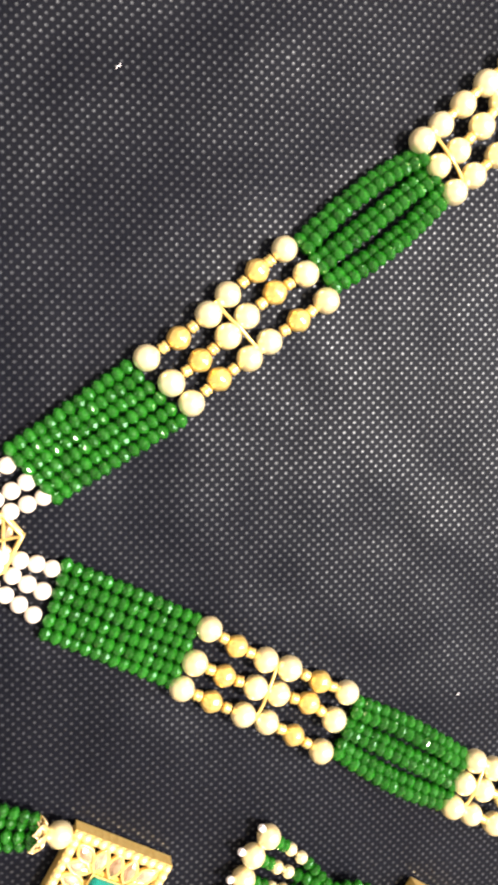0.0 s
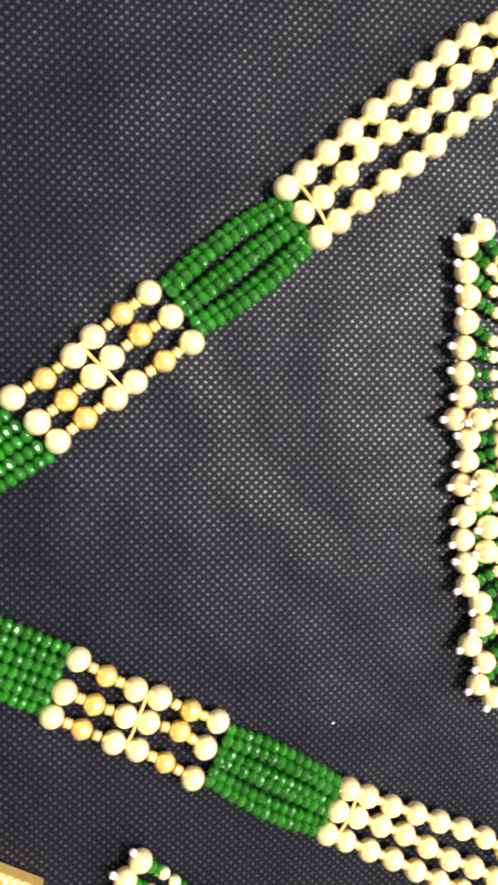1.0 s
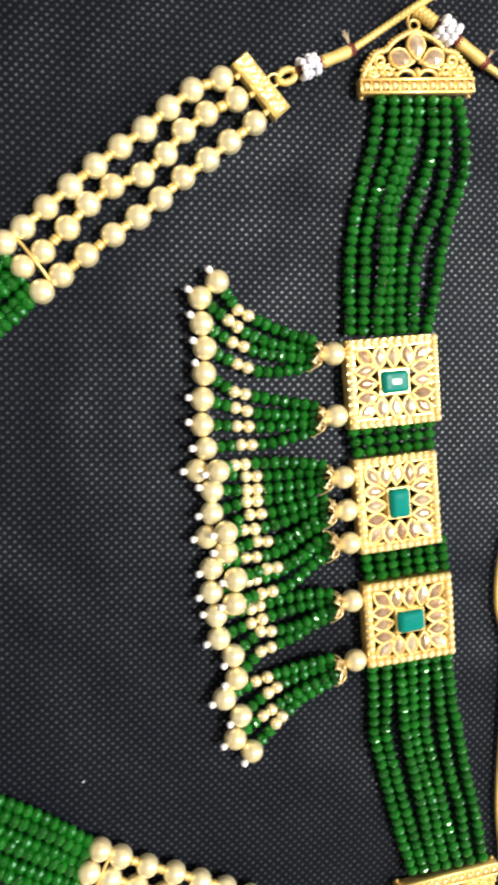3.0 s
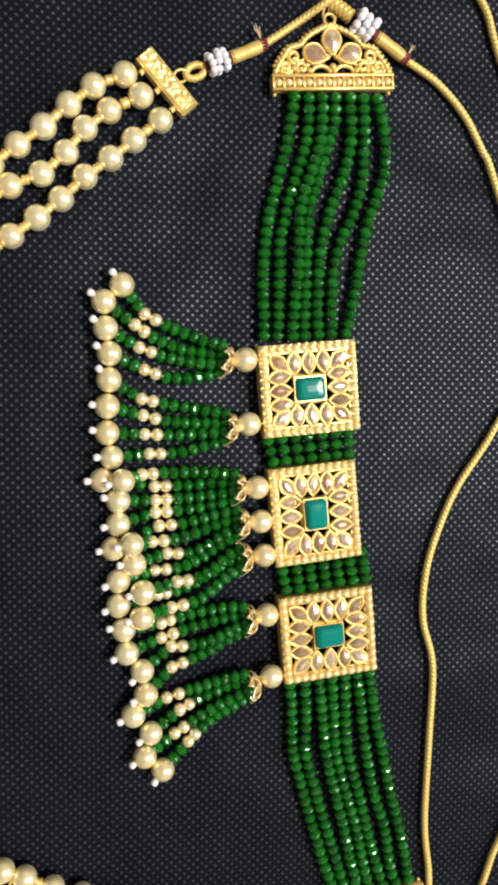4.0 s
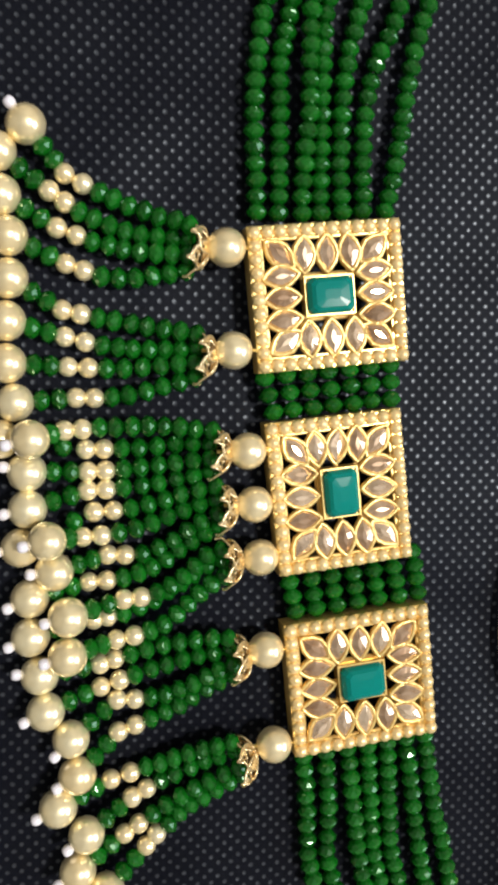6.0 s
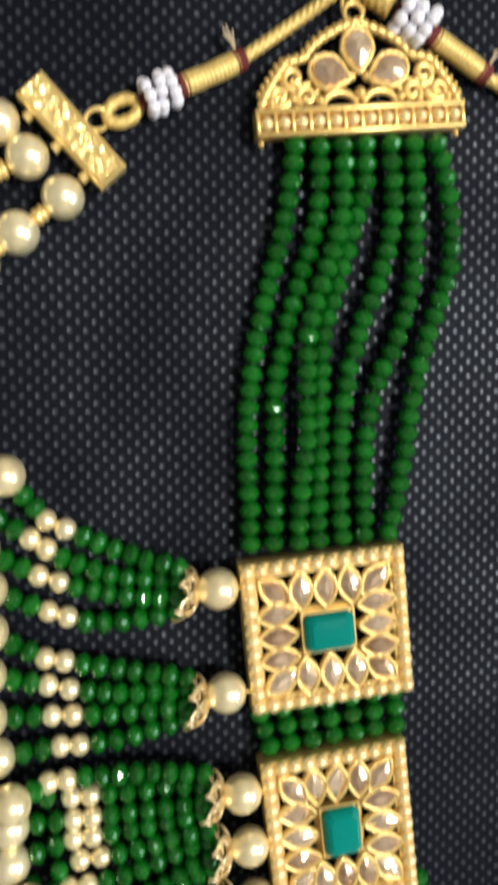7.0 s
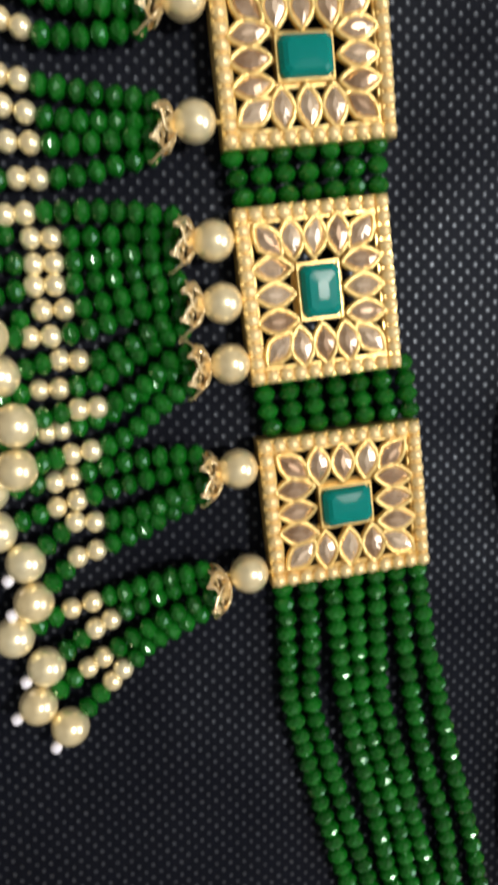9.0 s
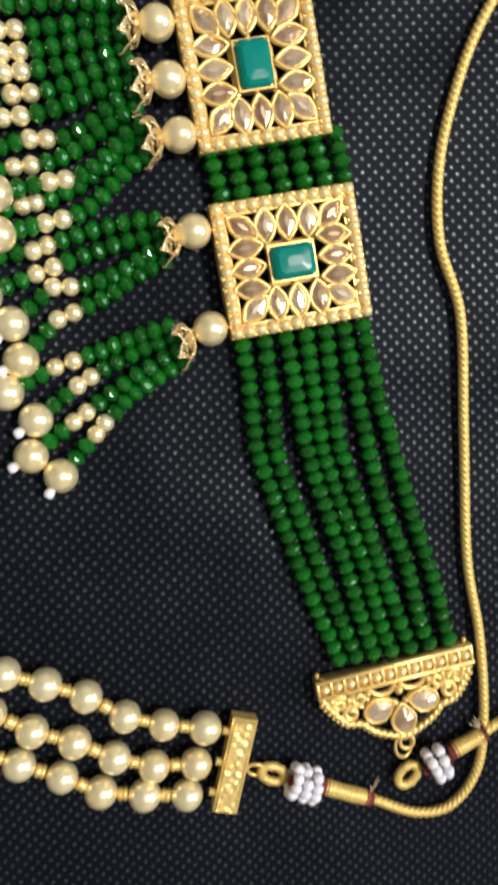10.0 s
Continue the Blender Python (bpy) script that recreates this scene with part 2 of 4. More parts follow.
def gold_ball():
    """A ribbed, gold-plated bead."""
    n, m, verts, faces = 36, 12, [], []
    for k in range(m + 1):
        a = math.pi * (0.06 + 0.88 * k / m)
        for i in range(n):
            t = math.tau * i / n
            r = 2.9 * (1 + 0.05 * math.cos(12 * t + 3 * a) * math.sin(a) - 0.03 * math.cos(6 * a))
            verts.append((r * math.sin(a) * math.cos(t), r * math.sin(a) * math.sin(t), -r * math.cos(a)))
    for k in range(m):
        faces += [(k * n + i, k * n + (i + 1) % n, (k + 1) * n + (i + 1) % n, (k + 1) * n + i) for i in range(n)]
    faces += [tuple(reversed(range(n))), tuple(range(m * n, (m + 1) * n))]
    return unit("gold_bead", (verts, faces), BRIGHT_GOLD, True)


def bead_cap():
    """A flower-shaped filigree cap: six separate pointed petals with raised rims, pierced and bent, the mouth towards +z."""
    dice, pieces = random.Random(5), []
    rows, cols = 9, 6

    for petal in range(6):
        turn, bend, reach = math.tau * petal / 6 + dice.uniform(-0.1, 0.1), dice.uniform(-1.1, 0.8), dice.uniform(0.92, 1.15)

        def point(u, v, sunk):
            """u along the petal, v across it from -1 to 1."""
            half = (0.55 + 1.9 * math.sin(math.pi * min(1.0, 0.12 + 0.80 * u)) ** 1.2) * (1 - 0.55 * u**3)
            r = 1.0 + 4.1 * reach * u - 0.5 * u * u
            z = -0.3 + 3.5 * u + bend * u * u + 0.35 * math.sin(7 * u + 2 * v) * u - 0.5 * v * v * u - 0.22 * sunk
            across = v * half
            return r * math.cos(turn) - across * math.sin(turn), r * math.sin(turn) + across * math.cos(turn), z

        verts = [point(k / rows, 2 * i / cols - 1, sunk) for sunk in (0, 1) for k in range(rows + 1) for i in range(cols + 1)]
        faces, layer, n = [], (rows + 1) * (cols + 1), cols + 1
        for k in range(rows):
            for i in range(cols):
                if k in (3, 4, 6) and i in (1, 2, 3, 4) and not (k == 6 and i in (1, 4)):
                    continue
                a, b, c, d = k * n + i, k * n + i + 1, (k + 1) * n + i + 1, (k + 1) * n + i
                faces += [(a, b, c, d), (a + layer, d + layer, c + layer, b + layer)]
        pieces.append((verts, faces))
        edge = [point(k / 10, -1, 0.5) for k in range(11)] + [point(1, v, 0.5) for v in (-0.5, 0, 0.5)] + [point(k / 10, 1, 0.5) for k in range(10, -1, -1)]
        pieces.append(tube(edge, 0.24, 6))
        pieces.append(ball(0.38, point(0.55, 0, 0), 7, 4))
        pieces.append(ball(0.32, point(0.97, 0, 0), 7, 4))
    pieces.append(lathe(((0.7, -0.9), (1.4, -0.6), (1.55, 0.0), (1.2, 0.5)), 14))
    return merged("bead_cap", [metres(p) for p in pieces], GOLD_FOIL, True)


GOLD_BEAD, BEAD_CAP = gold_ball(), bead_cap()
DICE = random.Random(7)


def thread(name, path, parent, label="", radius=0.28, mat=None):
    """The thread on which beads are strung, as a part that carries them."""
    at = Vector(path[0])
    me = merged(name, [metres(tube([Vector(p) - at for p in path], radius, 6))], mat or THREAD, True)
    return part(name, me, parent, Matrix.Translation(at * MM), label)


def bead(name, me, parent, at, ahead, loose=0.0, size=1.0):
    ahead = Vector(ahead).normalized() + Vector([DICE.gauss(0, loose) for _ in range(3)])
    return part(name, me, parent, aim(at, ahead, DICE.uniform(0, math.tau), size * (1 + DICE.gauss(0, 0.015))))


def green_strand(points, parent, pitch=2.85, size=1.0, first=0.0, last=0.0):
    """A strand of faceted green beads through points (mm)."""
    line = spline(points)
    held = thread("bead_strand", line, parent, "strand of faceted green crystal beads")
    real = sum((line[k + 1] - line[k]).length for k in range(len(line) - 1))
    count = max(1, round((real - first - last) / pitch))
    for k in range(count):
        s = (first + (k + 0.5) * (real - first - last) / count) / real * (len(line) - 1)
        i = min(int(s), len(line) - 2)
        at = line[i].lerp(line[i + 1], s - i) + Vector((DICE.gauss(0, 0.07), DICE.gauss(0, 0.07), DICE.gauss(0, 0.05)))
        bead("crystal_bead", RONDELLE, held, at, line[i + 1] - line[i], 0.09, size)
    return held


# ---- setting ----
def cloth():
    """The dark cloth, gently uneven, lying on the floor."""
    half, n = 0.8, 200
    verts = []
    for j in range(n + 1):
        for i in range(n + 1):
            x, y = half * (2 * i / n - 1), half * (2 * j / n - 1)
            z = -0.0006 + 0.0005 * noise.noise((x * 14, y * 14, 1)) + 0.0002 * noise.noise((x * 40, y * 40, 5))
            verts.append((x, y, z))
    faces = [(j * (n + 1) + i, j * (n + 1) + i + 1, (j + 1) * (n + 1) + i + 1, (j + 1) * (n + 1) + i) for j in range(n) for i in range(n)]
    ob = new("ground", mesh_of("ground", verts, faces, CLOTH))
    thick = ob.modifiers.new("thickness", "SOLIDIFY")
    thick.thickness, thick.offset = 0.0006, -1
    return tagged(ob, "dark charcoal non-woven cloth with a fine dotted texture", "cloth", kind="structure")


cloth()
ROOM, TOP, WALL = 2.2, 3.2, 0.12
for name, x0, x1, y0, y1, z0, z1, mat, label in (
    ("floor", -ROOM, ROOM, -ROOM, ROOM, -0.05, -0.004, FLOOR, "plain floor under the dark cloth"),
    ("ceiling", -ROOM, ROOM, -ROOM, ROOM, TOP, TOP + WALL, WHITEWASH, "plain white painted ceiling"),
    ("wall_north", -ROOM - WALL, ROOM + WALL, ROOM, ROOM + WALL, -0.05, TOP + WALL, PAINT, "plain cream painted wall"),
    ("wall_south", -ROOM - WALL, ROOM + WALL, -ROOM - WALL, -ROOM, -0.05, TOP + WALL, PAINT, "plain cream painted wall"),
    ("wall_west", -ROOM - WALL, -ROOM, -ROOM, ROOM, -0.05, TOP + WALL, PAINT, "plain cream painted wall"),
):
    tagged(new(name, merged(name, [box(x0, x1, y0, y1, z0, z1)], mat)), label, name.split("_")[0], kind="structure")


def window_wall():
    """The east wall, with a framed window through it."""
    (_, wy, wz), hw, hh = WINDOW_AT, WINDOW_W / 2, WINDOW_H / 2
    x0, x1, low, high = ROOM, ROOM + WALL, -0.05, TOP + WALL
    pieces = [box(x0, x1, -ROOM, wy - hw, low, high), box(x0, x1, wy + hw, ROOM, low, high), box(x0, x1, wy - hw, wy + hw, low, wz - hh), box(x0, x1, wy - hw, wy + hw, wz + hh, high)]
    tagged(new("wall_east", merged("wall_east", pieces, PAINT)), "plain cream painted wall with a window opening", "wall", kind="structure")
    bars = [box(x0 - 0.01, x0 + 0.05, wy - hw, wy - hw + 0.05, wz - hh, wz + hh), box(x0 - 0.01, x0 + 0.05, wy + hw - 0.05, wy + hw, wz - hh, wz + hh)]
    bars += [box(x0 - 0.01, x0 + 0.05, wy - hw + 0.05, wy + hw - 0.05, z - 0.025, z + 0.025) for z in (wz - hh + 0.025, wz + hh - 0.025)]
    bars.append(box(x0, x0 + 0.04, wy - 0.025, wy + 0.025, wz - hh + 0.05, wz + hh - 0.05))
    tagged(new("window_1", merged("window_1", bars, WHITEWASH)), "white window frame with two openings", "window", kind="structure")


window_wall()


# ---- square gold plates ----
def marquise(length, width, height):
    """A pointed oval stone with a table and two rows of facets."""
    run = (1.0, 0.8, 0.45, 0.0, -0.45, -0.8)
    outline = [(x * length / 2, (1 - abs(x) ** 1.8) * width / 2) for x in run] + [(-x * length / 2, (abs(x) ** 1.8 - 1) * width / 2) for x in run]
    verts = [(x, y, 0) for x, y in outline]
    verts += [(x * 0.86, y * 0.82, height * 0.55) for x, y in outline]
    verts += [(x * 0.42, y * 0.22, height) for x, y in outline]
    faces = []
    for ring in (0, 12):
        for i in range(12):
            a, b = ring + i, ring + (i + 1) % 12
            faces += [(a, b, b + 12), (a, b + 12, a + 12)]
    faces += [tuple(range(24, 36)), tuple(reversed(range(12)))]
    return verts, faces, outline


def rim(outline, grow, radius, z):
    pts = [(x * grow, y * grow, z) for x, y in outline]
    return tube(pts, radius, 6, closed=True)


MARQUISE_V, MARQUISE_F, MARQUISE_LINE = marquise(6.3, 3.75, 1.05)
MARQUISE = unit("crystal", (MARQUISE_V, MARQUISE_F), CRYSTAL, False)
BEZEL = merged("bezel", [metres(rim(MARQUISE_LINE, 1.06, 0.40, 0.25)), metres(rim(MARQUISE_LINE, 1.04, 0.36, -0.5))], GOLD, True)
HALF_PEARL = unit("border_bead", ball(1.25, n=12, m=7, squash=0.95), PALE_GOLD, True)


def step_cut(w, h, height):
    """A rectangular, step-cut stone."""
    rings = []
    for grow, z, cut in ((1.0, 0.0, 0.9), (1.0, height * 0.45, 0.9), (0.88, height * 0.8, 0.8), (0.72, height, 0.65), (0.34, height + 0.1, 0.3)):
        a, b = w / 2 * grow, h / 2 - h / 2 * (1 - grow) * 1.1
        rings.append([(a, b - cut), (a - cut, b), (cut - a, b), (-a, b - cut), (-a, cut - b), (cut - a, -b), (a - cut, -b), (a, cut - b)])
        rings[-1] = [(x, y, z) for x, y in rings[-1]]
    verts = [v for ring in rings for v in ring]
    faces = [(k * 8 + i, k * 8 + (i + 1) % 8, k * 8 + 8 + (i + 1) % 8, k * 8 + 8 + i) for k in range(4) for i in range(8)]
    return verts, faces + [tuple(range(32, 40)), tuple(reversed(range(8)))]


def plate_frame(w, h):
    """The open gold frame: side walls, a channel for the border beads, a thin lattice under the stones."""
    a, b, pieces = w / 2, h / 2, []
    for x0, x1, y0, y1 in ((-a, a, b - 2.2, b), (-a, a, -b, 2.2 - b), (-a, 2.2 - a, 2.2 - b, b - 2.2), (a - 2.2, a, 2.2 - b, b - 2.2)):
        pieces.append(block(x0, x1, y0, y1, 0.0, 4.5, 0.25))
    for x in (-a + 0.34, a - 0.34):
        for k in range(12):
            y = -b + 1.2 + k * (h - 2.4) / 11
            pieces.append(tube([(x, y, 0.4), (x, y, 4.3)], 0.42, 6))
    for y in (-b + 0.34, b - 0.34):
        for k in range(13):
            x = -a + 1.2 + k * (w - 2.4) / 12
            pieces.append(tube([(x, y, 0.4), (x, y, 4.3)], 0.42, 6))
    for k in (-1, 0, 1):
        pieces.append(tube([(k * 4.15, 2.2 - b, 3.1), (k * 4.15, b - 2.2, 3.1)], 0.5, 7))
        pieces.append(tube([(2.2 - a, k * 3.8, 2.9), (a - 2.2, k * 3.8, 2.9)], 0.5, 7))
    for sx in (-1, 1):
        for sy in (-1, 1):
            pieces.append(tube([(sx * (a - 2.2), sy * (b - 2.2), 3.1), (sx * 4.2, sy * 3.2, 3.1)], 0.55, 7))
    for side in (-1, 1):
        pieces.append(tube([(-a + 2.3, side * (b - 2.3), 3.8), (a - 2.3, side * (b - 2.3), 3.8)], 0.4, 6))
        pieces.append(tube([(side * (a - 2.3), -b + 2.3, 3.8), (side * (a - 2.3), b - 2.3, 3.8)], 0.4, 6))
    return merged("frame", [metres(p) for p in pieces], GOLD)


PLATE_W, PLATE_H = 27.7, 25.2
FRAME = plate_frame(PLATE_W, PLATE_H)
STONE = unit("teal_stone", step_cut(8.4, 6.3, 2.2), TEAL, False)
SETTING = merged("setting", [metres(p) for p in (block(-4.6, 4.6, -3.55, -3.1, -2.4, 0.45, 0.1), block(-4.6, 4.6, 3.1, 3.55, -2.4, 0.45, 0.1), block(-4.6, -4.15, -3.1, 3.1, -2.4, 0.45, 0.1), block(4.15, 4.6, -3.1, 3.1, -2.4, 0.45, 0.1), box(-4.2, 4.2, -3.15, 3.15, -2.4, -0.05))], GOLD)


def plate(parent, cx, cy, turn, base=0.9, lean=(0.0, 0.0)):
    """A square plate: frame, border beads, sixteen pointed crystals and a teal stone."""
    m = pose(cx * MM, cy * MM, base * MM, 0, 0, turn)
    body = part("plate", FRAME, parent, m, "square openwork gold plate with a beaded border")

    def sub(name, me, x, y, z, rz=0.0, size=1.0, rx=0.0, ry=0.0):
        part(name, me, body, m @ pose(x * MM, y * MM, z * MM, rx, ry, rz) @ Matrix.Scale(size, 4))

    a, b = PLATE_W / 2 - 1.15, PLATE_H / 2 - 1.15
    for k in range(12):
        x = -a + 2 * a * k / 11
        for y in (-b, b):
            sub("border_bead", HALF_PEARL, x, y, 4.45, k * 40, DICE.uniform(0.94, 1.04))
    for k in range(1, 10):
        y = -b + 2 * b * k / 10
        for x in (-a, a):
            sub("border_bead", HALF_PEARL, x, y, 4.45, k * 40, DICE.uniform(0.94, 1.04))
    spots = [(k * 4.15, s * 7.3, 90) for k in (-1, 0, 1) for s in (-1, 1)]
    spots += [(s * 8.5, k * 3.8, 0) for k in (-1, 0, 1) for s in (-1, 1)]
    spots += [(sx * 8.5, sy * 7.6, sx * sy * 40) for sx in (-1, 1) for sy in (-1, 1)]
    for x, y, rz in spots:
        tilt = DICE.gauss(0, 4)
        sub("bezel", BEZEL, x, y, 4.3, rz + tilt)
        sub("crystal", MARQUISE, x, y, 4.3, rz + tilt, DICE.uniform(0.95, 1.0), DICE.gauss(0, 6), DICE.gauss(0, 5))
    sub("setting", SETTING, 0, 0, 4.4)
    sub("teal_stone", STONE, 0, 0, 4.4, 0.0, 1.0, *lean)
    return body


# ---- half-moon end pieces ----
def drop(length, width, height):
    """A pear-shaped stone, its point towards -y."""
    outline = []
    for k in range(14):
        a = math.tau * k / 14
        y = math.sin(a)
        outline.append((math.cos(a) * width / 2 * (1 + 0.45 * y if y < 0 else 1) * (0.75 if y < -0.6 else 1), y * length / 2))
    n = len(outline)
    verts = [(x, y, 0) for x, y in outline] + [(x * 0.85, y * 0.85, height * 0.6) for x, y in outline] + [(x * 0.22, y * 0.25, height) for x, y in outline]
    faces = []
    for ring in (0, n):
        for i in range(n):
            p, q = ring + i, ring + (i + 1) % n
            faces += [(p, q, q + n), (p, q + n, p + n)]
    return verts, faces + [tuple(range(2 * n, 3 * n)), tuple(reversed(range(n)))], outline


DROP_V, DROP_F, DROP_LINE = drop(6.4, 4.9, 1.4)
DROP = unit("crystal", (DROP_V, DROP_F), CRYSTAL, False)
DROP_RIM = merged("bezel", [metres(rim(DROP_LINE, 1.07, 0.36, 0.25)), metres(rim(DROP_LINE, 1.05, 0.33, -0.5))], GOLD, True)


def arc(cx, cy, r, start, end, z, stretch=1.0, n=16):
    return [(cx + r * stretch * math.cos(radians(start + (end - start) * k / n)), cy + r * math.sin(radians(start + (end - start) * k / n)), z) for k in range(n + 1)]


def curl(cx, cy, r, start, sweep, z, n=22):
    """A scroll that winds inwards."""
    return [(cx + r * (1 - 0.72 * k / n) * math.cos(radians(start + sweep * k / n)), cy + r * (1 - 0.72 * k / n) * math.sin(radians(start + sweep * k / n)), z) for k in range(n + 1)]


def moon_frame():
    """Base strip with cells, a roped arch over it and scrollwork between; base centre at the origin, arch towards +y."""
    w, pieces = 34.2, []
    pieces += [block(-w / 2, w / 2, 0, 0.75, 0, 3.6, 0.12), block(-w / 2, w / 2, 3.4, 4.15, 0, 3.6, 0.12), box(-w / 2 + 0.1, w / 2 - 0.1, 0.7, 3.45, 0, 2.1)]
    for k in range(13):
        x = -w / 2 + 0.35 + k * (w - 0.7) / 12
        pieces.append(block(x - 0.3, x + 0.3, 0.75, 3.4, 0, 3.4, 0.08))
    half = [(16.2, 4.2), (15.2, 6.3), (13.6, 8.6), (11.9, 10.7), (10.2, 11.3), (8.6, 11.7), (7.2, 13.2), (5.6, 14.4), (3.4, 15.5), (1.4, 16.3)]
    arch = spline([(x, y, 2.6) for x, y in half] + [(0, 16.6, 2.7)] + [(-x, y, 2.6) for x, y in reversed(half)], 0.25)
    pieces.append(tube(arch, 0.72, 8, shape=lambda t, s: 1 + 0.22 * math.cos(2 * t - s * 4.2)))
    pieces.append(tube([p - Vector((0, 0, 1.1)) for p in arch], 0.5, 6))
    for s in (-1, 1):
        for cx, cy, r, start, sweep in ((12.9, 6.1, 1.75, 200, 430), (10.6, 8.7, 1.8, 250, 430), (8.6, 5.9, 1.65, -60, 420), (6.3, 9.9, 1.3, 160, 400)):
            path = curl(cx, cy, r, start, sweep, 2.5)
            pieces.append(tube([(s * x, y, z) for x, y, z in path], 0.66, 8))
        pieces.append(tube([(s * x, y, z) for x, y, z in arc(3.3, 4.2, 2.2, 5, 175, 2.4, 1.25)], 0.62, 8))
        pieces.append(tube([(s * x, y, z) for x, y, z in spline([(14.9, 4.6, 2.2), (11.3, 7.2, 2.3), (7.6, 8.2, 2.3), (5.0, 11.5, 2.4)], 0.6)], 0.5, 6))
        pieces.append(tube([(s * x, y, z) for x, y, z in spline([(10.5, 4.4, 2.2), (6.2, 7.0, 2.2), (2.0, 7.6, 2.3)], 0.6)], 0.5, 6))
    pieces += [ball(0.55, p + Vector((0.05 * p.x, 0.5, -0.2)), 7, 4) for p in arch[4:-4:5]]
    pieces += [ball(0.85, (s * x, y, 2.7), 8, 5) for s in (-1, 1) for x, y in ((14.4, 4.9), (10.9, 5.6), (6.6, 5.2), (1.2, 8.6))]
    pieces.append(ball(1.0, (0, 6.0, 2.9), 8, 5))
    pieces += [ball(0.6, (s * 16.2, -0.5, 1.0), 8, 5) for s in (-1, 1)]
    pieces.append(tube(arc(0, 18.2, 1.5, 0, 360, 2.4)[:-1], 0.42, 7, closed=True))
    return merged("half_moon", [metres(p) for p in pieces], GOLD, True)


MOON = moon_frame()
CELL_BEAD = unit("cell_bead", ball(1.12, n=10, m=6), PALE_GOLD, True)


def moon(parent, x, y, turn, base=0.8):
    m = pose(x * MM, y * MM, base * MM, 0, 0, turn)
    body = part("end_piece", MOON, parent, m, "gold filigree half-moon end piece with three crystals")
    for k in range(12):
        part("cell_bead", CELL_BEAD, body, m @ pose((-15.35 + k * 30.7 / 11) * MM, 2.08 * MM, 2.75 * MM, 0, 0, k * 30))
    for sx, sy, rz in ((0, 12.4, 0), (-4.7, 9.2, 72), (4.7, 9.2, -72)):
        n = m @ pose(sx * MM, sy * MM, 3.0 * MM, 0, 0, rz)
        part("bezel", DROP_RIM, body, n)
        part("crystal", DROP, body, n)
    return body


# ---- cord ends ----
def cord(name, points, parent, label, radius=1.02, step=0.14):
    line = spline(points, step)
    at = line[0].copy()
    me = merged(name, [metres(tube([p - at for p in line], radius, 18, shape=lambda t, s: 0.98 + 0.085 * math.cos(4 * t - s * 4.6) + 0.045 * math.cos(4 * t + s * 4.6)))], GOLD_THREAD, True)
    return part(name, me, parent, Matrix.Translation(at * MM), label)


def winding(points, parent, radius=1.7):
    """A stretch of cord wound with gold thread, tied with dark red thread at both ends."""
    line = spline(points, 0.16)
    at = line[0].copy()
    me = merged("thread_winding", [metres(tube([p - at for p in line], radius, 14, shape=lambda t, s: 0.95 + 0.07 * abs(math.sin(s * 4.4)) + 0.03 * math.sin(s * 1.1)))], GOLD_THREAD, True)
    held = part("thread_winding", me, parent, Matrix.Translation(at * MM), "tight winding of shiny gold thread")
    for a, b in ((line[0], line[6]), (line[-1], line[-7])):
        ahead = (b - a).normalized()
        knot = [a - ahead * 0.9 + ahead * 0.22 * k for k in range(9)]
        me = merged("thread_tie", [metres(tube([p - a for p in knot], radius * 1.02, 12, shape=lambda t, s: 0.94 + 0.1 * abs(math.sin(s * 7))))], MAROON, True)
        part("thread_tie", me, held, Matrix.Translation(a * MM), "dark red thread tie")
    tip, ahead = line[-1], (line[-1] - line[-6]).normalized()
    side = Vector((-ahead.y, ahead.x, 0))
    hairs = []
    for k in range(9):
        lean = Vector((DICE.gauss(0, 0.5), DICE.gauss(0, 0.5), DICE.uniform(0.0, 0.8)))
        hairs.append(tube([side * radius * 0.6, side * (radius + 1.2) + lean * 0.4 + Vector((0, 0, 0.5)), side * (radius + 2.4) + lean], 0.14, 5))
    part("thread_tuft", merged("thread_tuft", [metres(p) for p in hairs], TUFT, True), held, Matrix.Translation(tip * MM), "frayed beige thread end")


def bead_cluster(at, ahead, parent, rings=3, size=1.0):
    """Rings of white glass seed beads round a cord."""
    ahead = Vector((*ahead, 0)).normalized()
    side, up = Vector((-ahead.y, ahead.x, 0)), Vector((0, 0, 1))
    centre = Vector((*at, 3.9 * size))
    core = thread("bead_cluster", [centre - ahead * 3.4, centre, centre + ahead * 3.4], parent, "cluster of white glass seed beads", 1.2, MAROON)
    for ring in range(rings):
        lean = DICE.gauss(0, 0.25)
        for k in range(8):
            a = math.tau * (k + 0.3 * ring) / 8 + DICE.gauss(0, 0.07)
            out = math.cos(a) * side + math.sin(a) * up
            place = centre + ahead * ((ring - (rings - 1) / 2) * 2.3 + lean * math.cos(a)) * size + out * DICE.gauss(2.75, 0.12) * size
            bead("seed_bead", ROUND_SEED, core, place, out.cross(ahead) + 0.2 * ahead, 0.12, size)


def cord_loop(at, ahead, parent, wide=1.0):
    """The looped end of the cord, through which a gold ring runs."""
    ahead = Vector((*ahead, 0)).normalized()
    side, centre = Vector((-ahead.y, ahead.x, 0)), Vector((*at, 2.0))
    line = [ahead * 2.6 * math.cos(t) + side * 1.6 * wide * math.sin(t) for t in np.linspace(0, math.tau, 29)[:-1]]
    me = merged("cord_loop", [metres(tube(line, 0.95, 10, closed=True, shape=lambda t, s: 1 + 0.1 * math.cos(3 * t - s * 3.4)))], GOLD_THREAD, True)
    part("cord_loop", me, parent, Matrix.Translation(centre * MM), "looped end of the gold cord")


